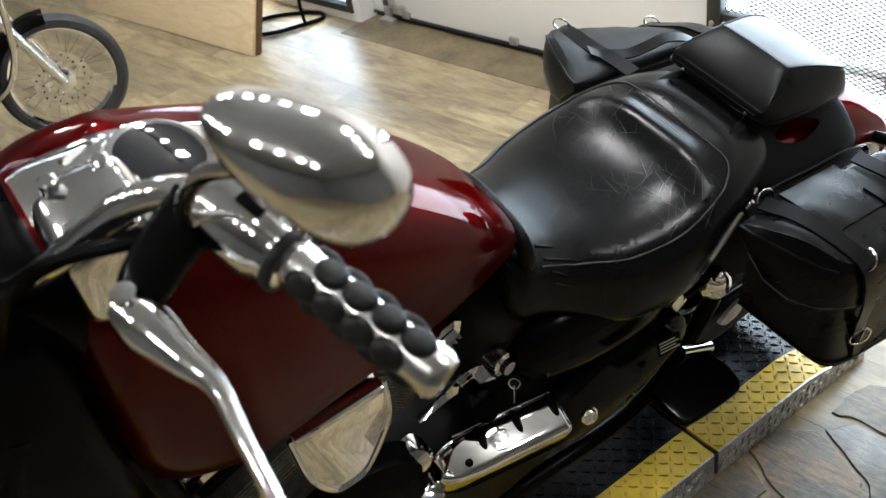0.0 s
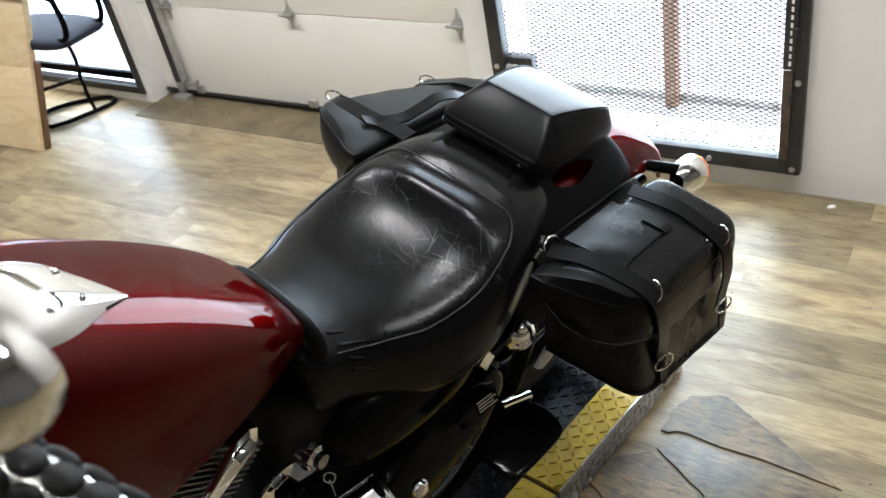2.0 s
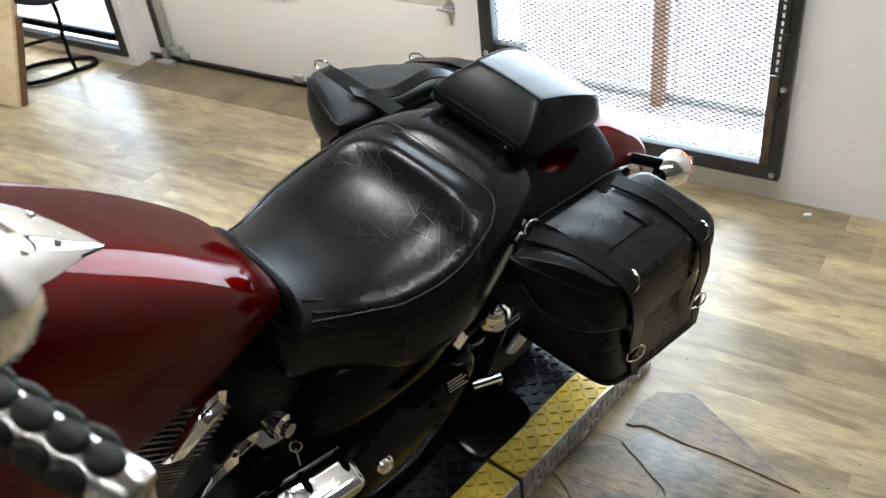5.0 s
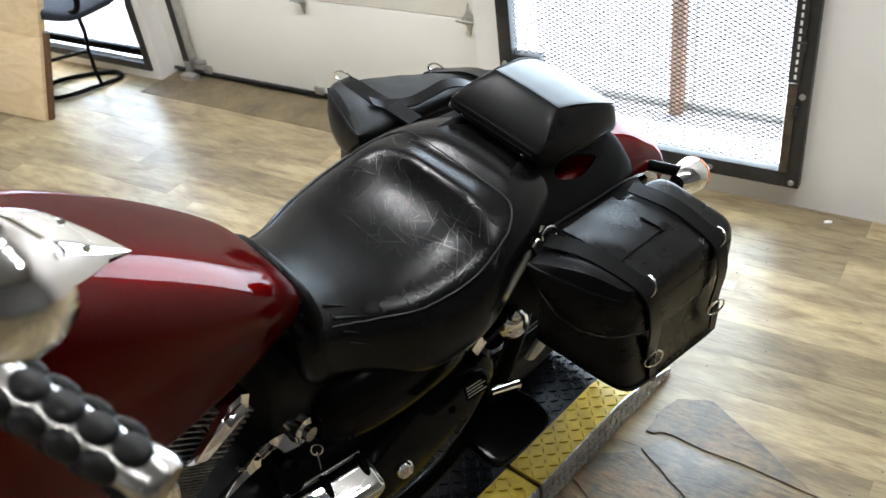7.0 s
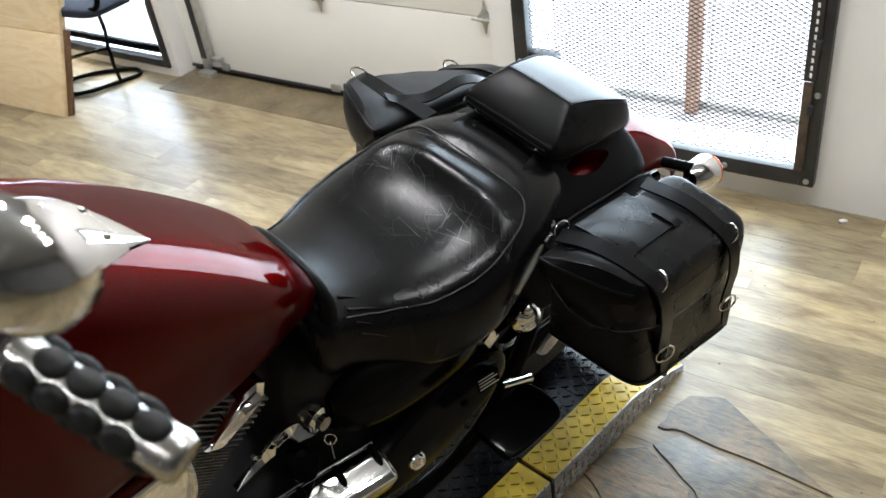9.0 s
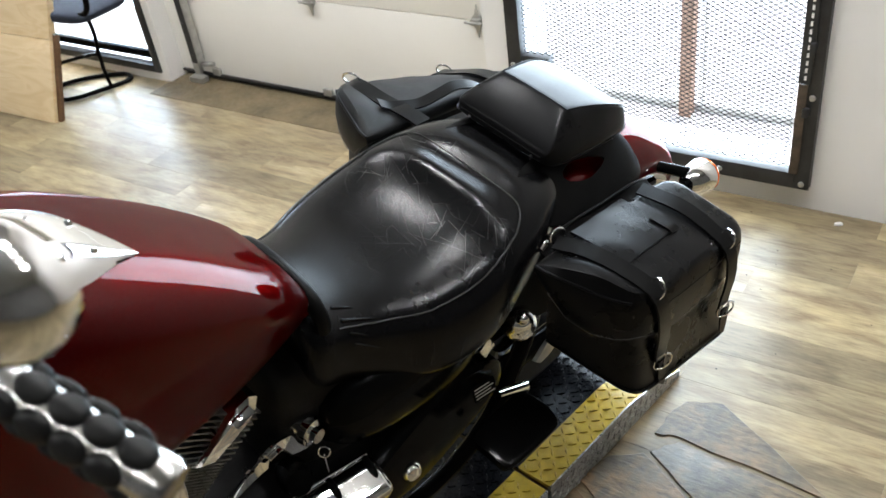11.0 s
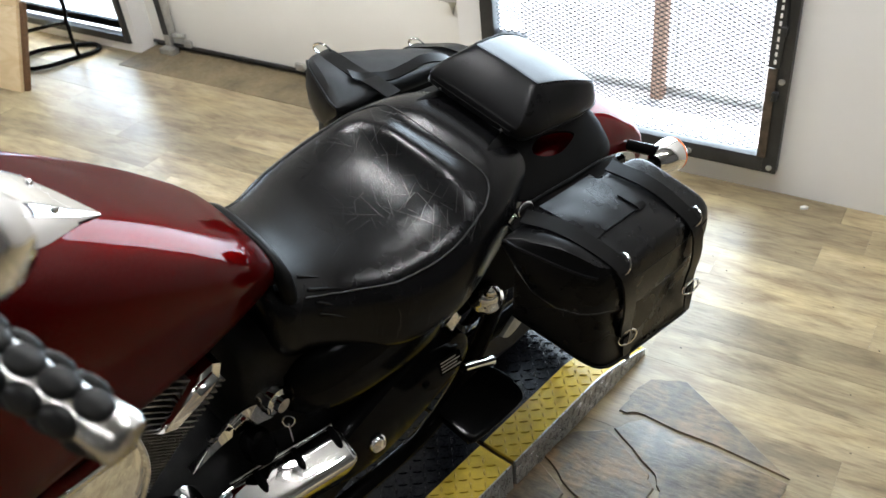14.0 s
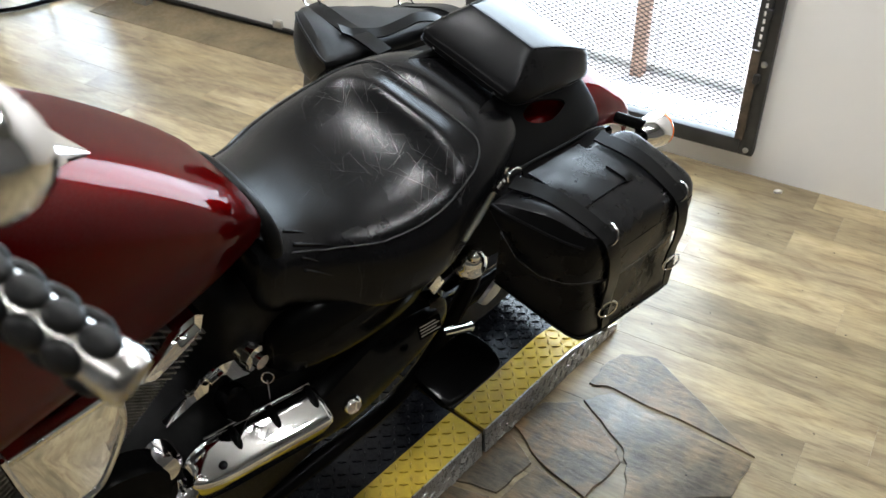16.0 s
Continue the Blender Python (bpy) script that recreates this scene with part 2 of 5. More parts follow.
RUST = surface("rusty_steel", (0.055, 0.042, 0.03), (0.12, 0.09, 0.065), (0.5, 0.75), 0.3, scale=30, fine=200)
ZINC = surface("galvanised_steel", (0.42, 0.42, 0.41), (0.6, 0.6, 0.58), (0.3, 0.5), 0.8, scale=30)
ALU = surface("aluminium_tread_plate", (0.42, 0.42, 0.42), (0.55, 0.55, 0.54), (0.22, 0.42), 0.85, scale=25, fine=200)
YELLOW = surface("yellow_plate_paint", (0.42, 0.29, 0.03), (0.66, 0.46, 0.03), (0.3, 0.5), scale=20, fine=150, spec=0.3)
BLACKPLATE = surface("black_plate_paint", (0.003, 0.0035, 0.005), (0.008, 0.009, 0.012), (0.22, 0.36), 0.0, scale=20, fine=150, relief=0.05, spec=0.12)
POST = surface("cedar_post", (0.22, 0.13, 0.09), (0.34, 0.21, 0.15), (0.6, 0.8), scale=8, stretch=(6, 6, 1))
CHROME = surface("chrome", (0.8, 0.8, 0.8), (0.86, 0.86, 0.86), (0.03, 0.07), 1.0, scale=6, fine=40, relief=0.0)
SATIN = surface("satin_chrome", (0.7, 0.69, 0.67), (0.8, 0.79, 0.77), (0.16, 0.28), 1.0, scale=9, fine=120, relief=0.04)
MAROON = paint_material("maroon_paint", (0.05, 0.0005, 0.0007), (0.075, 0.0009, 0.0012))
SEAT = leather_material("seat_leather", (0.003, 0.003, 0.0033), 0.11, (0.16, 0.28), 0.15)
BAG = leather_material("bag_leather", (0.003, 0.003, 0.0032), 0.0, (0.22, 0.34), 0.095)
STRAP = leather_material("strap_leather", (0.003, 0.003, 0.0031), 0.0, (0.26, 0.42), 0.08)
PADHIDE = leather_material("pad_leather", (0.004, 0.004, 0.0043), 0.0, (0.24, 0.34), 0.075)
TRIM = surface("dull_trim_metal", (0.18, 0.18, 0.18), (0.3, 0.3, 0.3), (0.25, 0.4), 1.0, scale=30, relief=0.0)
SEAM = surface("worn_thread", (0.005, 0.005, 0.005), (0.014, 0.014, 0.014), (0.5, 0.7), scale=200)
STITCH = surface("grey_thread", (0.05, 0.05, 0.05), (0.1, 0.1, 0.1), (0.7, 0.9), scale=200)
RUBBER = surface("black_rubber", (0.006, 0.006, 0.006), (0.014, 0.014, 0.014), (0.34, 0.5), scale=30, fine=300, relief=0.05, spec=0.2)
TYRE = surface("tyre_rubber", (0.014, 0.014, 0.014), (0.03, 0.03, 0.03), (0.6, 0.8), scale=40)
BLACK = surface("black_enamel", (0.0025, 0.0025, 0.0025), (0.005, 0.005, 0.005), (0.12, 0.2), 0.0, scale=8, fine=2000, relief=0.0, spec=0.04)
DULL_LEATHER = leather_material("dull_leather", (0.003, 0.003, 0.0031), 0.0, (0.5, 0.68), 0.05)
WORN_LEATHER = leather_material("worn_leather", (0.007, 0.007, 0.0072), 0.0, (0.4, 0.56), 0.11)
ENGINE = surface("black_engine_casting", (0.006, 0.006, 0.006), (0.012, 0.012, 0.012), (0.4, 0.6), 0.0, scale=40, fine=260, relief=0.06, spec=0.15)
FIN = surface("machined_fin_edge", (0.16, 0.16, 0.16), (0.3, 0.3, 0.3), (0.25, 0.4), 0.9, scale=60, relief=0.0)
BLUE_FABRIC = surface("blue_upholstery", (0.007, 0.009, 0.018), (0.014, 0.019, 0.035), (0.75, 0.95), scale=60, fine=500, relief=0.3)
GLASS = glass_material()
DARKGLASS = surface("gauge_glass", (0.01, 0.01, 0.012), (0.02, 0.02, 0.024), (0.02, 0.05), scale=3, relief=0.0, coat=1.0)
AMBER = surface("amber_lens", (0.75, 0.13, 0.01), (0.9, 0.2, 0.02), (0.08, 0.15), scale=30, relief=0.0, coat=1.0)
TUBE_GLOW = glow_material("lamp_bulb", (1.0, 0.98, 0.95), 40.0)
OUTSIDE_GLOW = glow_material("glowing_backdrop", (0.86, 0.94, 1.0), 7.0)

# ---- mesh helpers ----


def link(name, bm, material, parent=None, smooth=True):
    me = bpy.data.meshes.new(name)
    bmesh.ops.recalc_face_normals(bm, faces=bm.faces)
    bm.to_mesh(me)
    bm.free()
    if material:
        me.materials.append(material)
    if smooth:
        me.shade_smooth()
        me.set_sharp_from_angle(angle=radians(38))
    ob = new(name, me)
    if parent:
        ob.parent = parent
    return ob


def part(name, bm, material, parent, label=""):
    ob = link(name, bm, material, parent)
    if label:
        ob["label"] = label
    return ob


def structure(name, bm, material, label="", category=""):
    return tagged(link(name, bm, material), label, category or name.split("_")[0], kind="structure")


def thing(name, m, label, category, group=""):
    ob = new(name)
    ob.matrix_world = m
    ob.empty_display_size = 0.05
    return tagged(ob, label, category, group)


def box(x0, x1, y0, y1, z0, z1, bevel=0.0, bm=None):
    out = bm or bmesh.new()
    made = bmesh.ops.create_cube(out, size=1.0)["verts"]
    for v in made:
        v.co = Vector(((x0 + x1) / 2 + v.co.x * (x1 - x0), (y0 + y1) / 2 + v.co.y * (y1 - y0), (z0 + z1) / 2 + v.co.z * (z1 - z0)))
    if bevel:
        edges = list({e for v in made for e in v.link_edges})
        bmesh.ops.bevel(out, geom=edges, offset=bevel, segments=2, affect="EDGES", profile=0.6)
    return out


def turned(bm, m):
    bmesh.ops.transform(bm, matrix=m, verts=bm.verts)
    return bm


def smooth_path(points, steps=6):
    """Catmull-Rom through points (any dimension)."""
    p = [np.array(q, float) for q in points]
    p = [2 * p[0] - p[1]] + p + [2 * p[-1] - p[-2]]
    out = []
    for i in range(1, len(p) - 2):
        for s in range(steps):
            u = s / steps
            out.append(0.5 * (2 * p[i] + (p[i + 1] - p[i - 1]) * u + (2 * p[i - 1] - 5 * p[i] + 4 * p[i + 1] - p[i + 2]) * u * u
                              + (3 * p[i] - p[i - 1] - 3 * p[i + 1] + p[i + 2]) * u ** 3))
    out.append(p[-2])
    return out


def skin(rings, bm=None, caps=True, closed=False):
    out = bm or bmesh.new()
    vs = [[out.verts.new(p) for p in ring] for ring in rings]
    n = len(vs[0])
    pairs = list(zip(vs, vs[1:])) + ([(vs[-1], vs[0])] if closed else [])
    for a, b in pairs:
        for i in range(n):
            out.faces.new((a[i], a[(i + 1) % n], b[(i + 1) % n], b[i]))
    if caps and not closed:
        out.faces.new(vs[0])
        out.faces.new(vs[-1][::-1])
    return out


def tube(points, radius, sides=10, steps=5, bm=None, closed=False):
    """A round bar along a smooth path; radius may be a list, one per point."""
    rad = radius if isinstance(radius, (list, tuple)) else [radius] * len(points)
    rows = smooth_path([(*p, r) for p, r in zip(points, rad)], steps) if steps > 1 else [np.array((*p, r)) for p, r in zip(points, rad)]
    rings, up = [], None
    for i, row in enumerate(rows):
        c = Vector(row[:3])
        d = (Vector(rows[min(i + 1, len(rows) - 1)][:3]) - Vector(rows[max(i - 1, 0)][:3])).normalized()
        if up is None:
            up = d.orthogonal().normalized()
        up = (up - d * up.dot(d)).normalized()
        side = d.cross(up)
        rings.append([c + (up * math.cos(a) + side * math.sin(a)) * row[3] for a in (2 * math.pi * k / sides for k in range(sides))])
    return skin(rings, bm, caps=not closed, closed=closed)


def ring_tube(centre, normal, radius, wire_r, sides=6, around=20, squash=1.0, bm=None):
    n = Vector(normal).normalized()
    u = n.orthogonal().normalized()
    w = n.cross(u)
    pts = [Vector(centre) + u * math.cos(a) * radius + w * math.sin(a) * radius * squash for a in (2 * math.pi * k / around for k in range(around))]
    return tube([tuple(p) for p in pts], wire_r, sides, 1, bm, True)


def lathe(profile, m=None, around=28, bm=None, hollow=False):
    """Profile rows (radius, height) turned round z, then placed by m."""
    rings = [[Vector((r * math.cos(a), r * math.sin(a), h)) for a in (2 * math.pi * k / around for k in range(around))] for r, h in profile]
    out = skin(rings, bmesh.new(), closed=hollow)
    if m is not None:
        turned(out, m)
    if bm is None:
        return out
    me = bpy.data.meshes.new("t")
    out.to_mesh(me)
    out.free()
    bm.from_mesh(me)
    bpy.data.meshes.remove(me)
    return bm


def along(p, q):
    """The pose at p whose z axis points to q."""
    d = Vector(q) - Vector(p)
    return Matrix.Translation(p) @ d.to_track_quat("Z", "Y").to_matrix().to_4x4()


def oval_ring(y, w, top, mid, low, n=2.4, around=40, xc=0.0):
    ring = []
    for k in range(around):
        a = 2 * math.pi * k / around
        c, s = math.cos(a), math.sin(a)
        x = xc + w * math.copysign(abs(c) ** (2 / n), c)
        z = mid + ((top - mid) if s > 0 else (mid - low)) * math.copysign(abs(s) ** (2 / n), s)
        ring.append(Vector((x, y, z)))
    return ring


def loft(rows, n=2.4, steps=5, around=40, shape=None, xc=0.0):
    """Rows (y, half width, top, widest height, bottom) along y, rounded between them."""
    rings = []
    for r in smooth_path(rows, steps):
        ring = oval_ring(r[0], max(r[1], 0.002), r[2], r[3], r[4], n, around, xc)
        rings.append([shape(v) for v in ring] if shape else ring)
    return skin(rings)

# ---- room ----
WALL_Y = 2.674
MESH_L, MESH_R, MESH_B, MESH_T = -1.294, -0.283, 0.081, 2.12
GAR_L, GAR_R, GAR_T = -3.136, -1.40, 2.25
WIN_L, WIN_R, WIN_B, WIN_T = -4.35, -3.19, 0.055, 1.9
X0, X1, Y0, CEIL_Z = -6.2, 3.2, -4.2, 3.0
T = 0.2

bm = bmesh.new()
spans = [(X0, WIN_L, 0, CEIL_Z), (WIN_L, WIN_R, 0, WIN_B), (WIN_L, WIN_R, WIN_T, CEIL_Z), (WIN_R, GAR_L, 0, CEIL_Z), (GAR_L, GAR_R, GAR_T, CEIL_Z),
         (GAR_R, MESH_L + 0.03, 0, CEIL_Z), (MESH_L + 0.03, MESH_R - 0.03, 0, MESH_B + 0.02), (MESH_L + 0.03, MESH_R - 0.03, MESH_T - 0.03, CEIL_Z), (MESH_R - 0.03, X1, 0, CEIL_Z)]
for a, b, c, d in spans:
    box(a, b, WALL_Y, WALL_Y + T, c, d, bm=bm)
structure("wall_north", bm, WALL, "white painted wall with garage door and mesh door openings", "wall")
# unseen closing walls, coloured dark so blacks and chrome stay deep
structure("wall_south", box(X0, X1, Y0 - T, Y0, 0, CEIL_Z), DIM, "unseen wall behind the walk, kept dark to cut fill light", "wall")
structure("wall_west", box(X0 - T, X0, Y0 - T, WALL_Y + T, 0, CEIL_Z), DIM, "unseen side wall, kept dark to cut fill light", "wall")
structure("wall_east", box(X1, X1 + T, Y0 - T, WALL_Y + T, 0, CEIL_Z), DIM, "unseen side wall, kept dark to cut fill light", "wall")
structure("ceiling", box(X0 - T, X1 + T, Y0 - T, WALL_Y + T, CEIL_Z, CEIL_Z + 0.15), CEIL, "unseen ceiling, kept grey to weaken its reflections", "ceiling")
floor = structure("floor", box(X0, X1, Y0, WALL_Y + 0.2, -0.12, -0.004), CONCRETE, "vinyl plank floor with a slate-look patch", "floor")
structure("ground", box(-60, 60, WALL_Y + 0.2, 90, -0.2, -0.02), OUT_GROUND, "pale concrete outside the doors", "ground")
structure("threshold", box(-3.15, GAR_R, 2.545, 2.85, -0.01, 0.003, 0.002), CONCRETE, "worn brown threshold before the garage door", "threshold")
# emissive sheet: its glow stands in for the sunlit distance and feeds reflections
structure("backdrop", box(-30, 30, 14, 14.1, -1, 12), OUTSIDE_GLOW, "glowing white sheet standing for the bright distance outside", "backdrop")

# ceiling lamps: bars with round bulbs
fixture = thing("ceiling_light", pose(-3.6, -1.0, CEIL_Z), "dark ceiling bar with bright round bulbs", "ceiling light", "ceiling lights")
part("bar", box(-0.75, 0.75, -0.03, 0.03, -0.05, 0.0, 0.008), IRON, fixture)
for dx in (-0.6, -0.2, 0.2, 0.6):
    part("bulb", lathe([(0.02, 0.0), (0.03, -0.03), (0.05, -0.06), (0.056, -0.09), (0.04, -0.12), (0.001, -0.13)], Matrix.Translation((dx, 0, -0.05)), 20), TUBE_GLOW, fixture, "bright round bulb")
for x, y in ((-1.6, -1.0), (0.4, -1.0), (-3.6, 1.7), (-1.6, 1.7), (0.4, 1.7)):
    copy_thing(fixture, pose(x, y, CEIL_Z))
for x, y in ((-4.2, 1.7), (-3.0, 1.7), (-2.2, 1.7), (-1.0, 1.7), (-0.2, 1.7), (1.0, 1.7), (-2.2, -1.0), (-1.0, -1.0), (-0.2, -1.0), (1.0, -1.0)):
    lamp("ceiling_lamp", look((x, y, CEIL_Z - 0.2), (x, y, 0)), 0.14, 0.14, 18 if y > 0 else (17 if x < -0.9 else 1.2), (0.97, 0.985, 1.0))

# garage door
gd = thing("garage_door", pose(0, 0, 0), "closed cream sectional garage door with steel hinges", "garage door")
SEC = 0.413
for k in range(6):
    z0 = 0.03 + k * SEC
    part("panel", box(GAR_L - 0.06, GAR_R + 0.06, 2.768, 2.81, z0 + 0.0015, min(z0 + SEC - 0.0015, GAR_T + 0.05), 0.003), GARAGE, gd)
part("bottom_seal", box(GAR_L, GAR_R, 2.772, 2.806, 0.003, 0.03, 0.006), RUBBER, gd, "dark rubber bottom seal")
part("edge_strip", box(GAR_L, GAR_R, 2.757, 2.768, 0.022, 0.034, 0.002), IRON, gd)


def hinge(x, z):
    b = bmesh.new()
    skin([[Vector((x + u * 0.024, y, z + v * 0.062)) for u, v in ((0, 1), (0.35, 0.45), (1, 0.12), (1, -0.12), (0.35, -0.45), (0, -1), (-0.35, -0.45), (-1, -0.12), (-1, 0.12), (-0.35, 0.45))] for y in (2.768, 2.762)], b)
    h = part("hinge", b, ZINC, gd, "zinc hinge")
    part("knuckle", box(x - 0.02, x + 0.02, 2.744, 2.762, z - 0.01, z + 0.012, 0.004), ZINC, h)
    part("pin", tube([(x - 0.04, 2.742, z), (x + 0.04, 2.742, z)], 0.005, 8, 1), ZINC, h)


for z in (0.03 + SEC, 0.03 + 2 * SEC):
    for x in (-2.25, -1.477, -2.935):
        hinge(x, z)
for x in (-2.254, -2.908):
    part("lift_bracket", box(x - 0.022, x + 0.022, 2.752, 2.768, 0.03, 0.062, 0.003), ZINC, gd)
track = part("track", box(-3.002, -2.962, 2.715, 2.755, 0.1, 2.2, 0.004), ZINC, gd, "steel side track")
part("groove", box(-2.998, -2.966, 2.711, 2.715, 0.1, 2.2), IRON, track)
part("foot_bracket", box(-3.04, -3.002, 2.742, 2.766, 0.004, 0.14, 0.003), ZINC, gd)
part("foot_angle", box(-3.04, -2.955, 2.7, 2.742, 0.004, 0.03, 0.003), ZINC, gd)
part("roller", tube([(-2.97, 2.74, 0.085), (-2.91, 2.755, 0.085)], 0.011, 10, 1), ZINC, gd)

# window
win = tagged(new("window_1"), "dark framed shop window with bright daylight", "window", kind="structure")


def bars(parent, name, material, x0, x1, z0, z1, y0, y1, w, bev=0.003):
    for a, b, c, d in ((x0, x0 + w, z0, z1), (x1 - w, x1, z0, z1), (x0 + w, x1 - w, z0, z0 + w), (x0 + w, x1 - w, z1 - w, z1)):
        part(name, box(a, b, y0, y1, c, d, bev), material, parent)


bars(win, "window_frame", IRON, WIN_L - 0.02, WIN_R + 0.01, WIN_B - 0.012, WIN_T + 0.02, WALL_Y - 0.012, WALL_Y + 0.03, 0.035)
bars(win, "sash", BLACK, WIN_L + 0.02, WIN_R - 0.03, WIN_B + 0.03, WIN_T - 0.02, WALL_Y + 0.035, WALL_Y + 0.06, 0.036)
pane = part("pane", box(WIN_L + 0.03, WIN_R - 0.04, WALL_Y + 0.045, WALL_Y + 0.05, WIN_B + 0.04, WIN_T - 0.03), GLASS, win)
pane.visible_shadow = False

# mesh security door
md = thing("mesh_door", pose(0, 0, 0), "dark steel security door with expanded metal mesh", "security door")
FY0, FY1 = WALL_Y - 0.03, WALL_Y + 0.015
for a, b, c, d in ((MESH_L, MESH_L + 0.05, MESH_B, MESH_T), (MESH_R - 0.045, MESH_R, MESH_B, MESH_T), (MESH_L + 0.05, MESH_R - 0.045, MESH_B, MESH_B + 0.052), (MESH_L + 0.05, MESH_R - 0.045, MESH_T - 0.05, MESH_T)):
    part("frame_bar", box(a, b, FY0, FY1, c, d, 0.003), IRON, md)
part("rust_strip", box(-0.345, -0.318, FY0 - 0.007, FY0 - 0.0005, 0.135, 0.43, 0.002), RUST, md, "rusty steel angle")
angle = part("slotted_angle", box(-0.347, -0.312, FY0 - 0.006, FY0 - 0.0005, 0.432, MESH_T - 0.05, 0.002), IRON, md)
for k in range(40):
    part("slot", box(-0.331, -0.3245, FY0 - 0.0075, FY0 - 0.0055, 0.445 + k * 0.023, 0.458 + k * 0.023), WALL, angle)
for x, z in ((MESH_R - 0.022, 0.10), (MESH_R - 0.02, 0.39), (-0.555, 0.105), (-1.15, 0.105), (MESH_R - 0.02, 0.9), (MESH_L + 0.02, 0.36)):
    part("bolt", lathe([(0.001, 0.008), (0.008, 0.006), (0.0095, 0.0)], along((x, FY0, z), (x, FY0 - 1, z)), 12), ZINC, md)
for z in (0.33, 0.53, 0.86, 1.5):
    part("hinge_lug", box(-0.325, -0.306, FY0 - 0.016, FY0 - 0.0005, z, z + 0.03, 0.004), IRON, md)
lb = part("lock_box", box(MESH_L + 0.051, MESH_L + 0.152, FY0 + 0.004, FY1, 0.335, 0.395, 0.004), IRON, md)
part("latch", box(MESH_L + 0.06, MESH_L + 0.1, FY0 - 0.012, FY0 + 0.004, 0.352, 0.372, 0.003), ZINC, lb)


def expanded_mesh(x0, x1, z0, z1, y, cw, ch, wide):
    """Strands of expanded metal: zigzags that touch their neighbours."""
    verts, faces = [], []
    rows, cols = int((z1 - z0) / ch), int((x1 - x0) / (cw / 2))
    for r in range(rows + 1):
        for c in range(cols):
            xa, xb = x0 + c * cw / 2, x0 + (c + 1) * cw / 2
            up = (c + r) % 2
            za, zb = z0 + r * ch + (ch / 2 if up else -ch / 2) * 0.92, z0 + r * ch + (-ch / 2 if up else ch / 2) * 0.92
            k = len(verts)
            for x, z in ((xa, za), (xb, zb)):
                verts += [(x, y - 0.0009, z - wide), (x, y + 0.0009, z - wide * 0.7), (x, y + 0.0009, z + wide), (x, y - 0.0009, z + wide * 0.7)]
            faces += [(k, k + 1, k + 5, k + 4), (k + 1, k + 2, k + 6, k + 5), (k + 2, k + 3, k + 7, k + 6), (k + 3, k, k + 4, k + 7)]
    me = bpy.data.meshes.new("mesh_panel")
    me.from_pydata(verts, [], faces)
    me.materials.append(MESHM)
    return me


panel = new("mesh_panel", expanded_mesh(MESH_L + 0.048, MESH_R - 0.06, MESH_B + 0.06, MESH_T - 0.06, WALL_Y + 0.0, 0.027, 0.0074, 0.00135))
panel.parent = md
# outside the door
tagged(link("porch_post", box(-0.872, -0.825, 3.14, 3.19, -0.02, 2.6, 0.004), POST), "reddish brown wooden porch post", "post")
tagged(link("porch_pole", tube([(-0.79, 3.17, -0.02), (-0.79, 3.17, 1.3), (-0.79, 3.17, 2.6)], 0.004, 10, 2), ZINC), "thin grey steel pole beside the porch post", "pole")
tagged(link("porch_kerb", box(-2.2, 0.6, 3.20, 3.23, -0.02, 0.012, 0.003), ZINC), "grey metal kerb strip outside the door", "kerb")

# chips of plaster on the floor
chip = bmesh.new()
bmesh.ops.create_icosphere(chip, subdivisions=1, radius=0.012)
for v in chip.verts:
    v.co = Vector((v.co.x * 1.2, v.co.y * (0.7 + 12 * abs(v.co.x)), max(v.co.z, -0.004) * 0.7 + 0.003))
chip_thing = tagged(link("plaster_chip", chip, WALL), "small white plaster chip on the plank floor", "chip", "plaster chips")
chip_thing.matrix_world = pose(-0.179, 2.617, 0.001, 0, 0, 30)

# plywood panel
ply = thing("plywood_panel", pose(-3.357, 2.17, 0, 0, 0, 2.5) @ pose(0, 0, 0.004, -21, 0, 0), "pale plywood boards with dark cut edges leaning upright", "plywood panel")
part("board", box(-1.5, 0.0, 0.0, 0.018, 0.0, 0.36, 0.001), PLY, ply)
part("board", box(-1.5, -0.006, 0.006, 0.022, 0.362, 1.25, 0.001), PLY, ply)
part("backing", box(-1.5, 0.016, 0.0225, 0.042, 0.0, 0.38, 0.001), PLY_EDGE, ply, "dark cut plywood edge")
part("backing", box(-1.5, -0.012, 0.0225, 0.042, 0.385, 1.25, 0.001), PLY, ply)

# chair
chair = thing("cantilever_chair", pose(-3.5, 2.5, 0), "black steel sled base chair with dark blue seat", "chair")
part("frame", tube([(0.01, -0.155, 0.012), (-0.06, -0.15, 0.012), (-0.155, -0.06, 0.012), (-0.1, 0.04, 0.012), (0.03, 0.135, 0.012), (0.1, 0.145, 0.012), (0.145, 0.11, 0.012), (0.12, 0.03, 0.012), (0.06, -0.1, 0.012)], 0.0105, 10, 5, None, True), BLACK, chair, "black tubular floor loop")
part("frame", tube([(-0.21, 0.0, 0.09), (-0.1, 0.0, 0.125), (0.12, 0.0, 0.185), (0.145, 0.0, 0.175), (0.14, 0.0, 0.11), (0.12, 0.02, 0.012)], 0.009, 10, 5), BLACK, chair, "black tubular frame")
part("frame", tube([(0.14, 0.0, 0.18), (0.165, 0.0, 0.28), (0.16, 0.0, 0.39)], 0.009, 10, 4), BLACK, chair)
part("frame", tube([(-0.2, -0.03, 0.1), (-0.17, -0.03, 0.28), (-0.15, -0.03, 0.39)], 0.009, 10, 4), BLACK, chair)
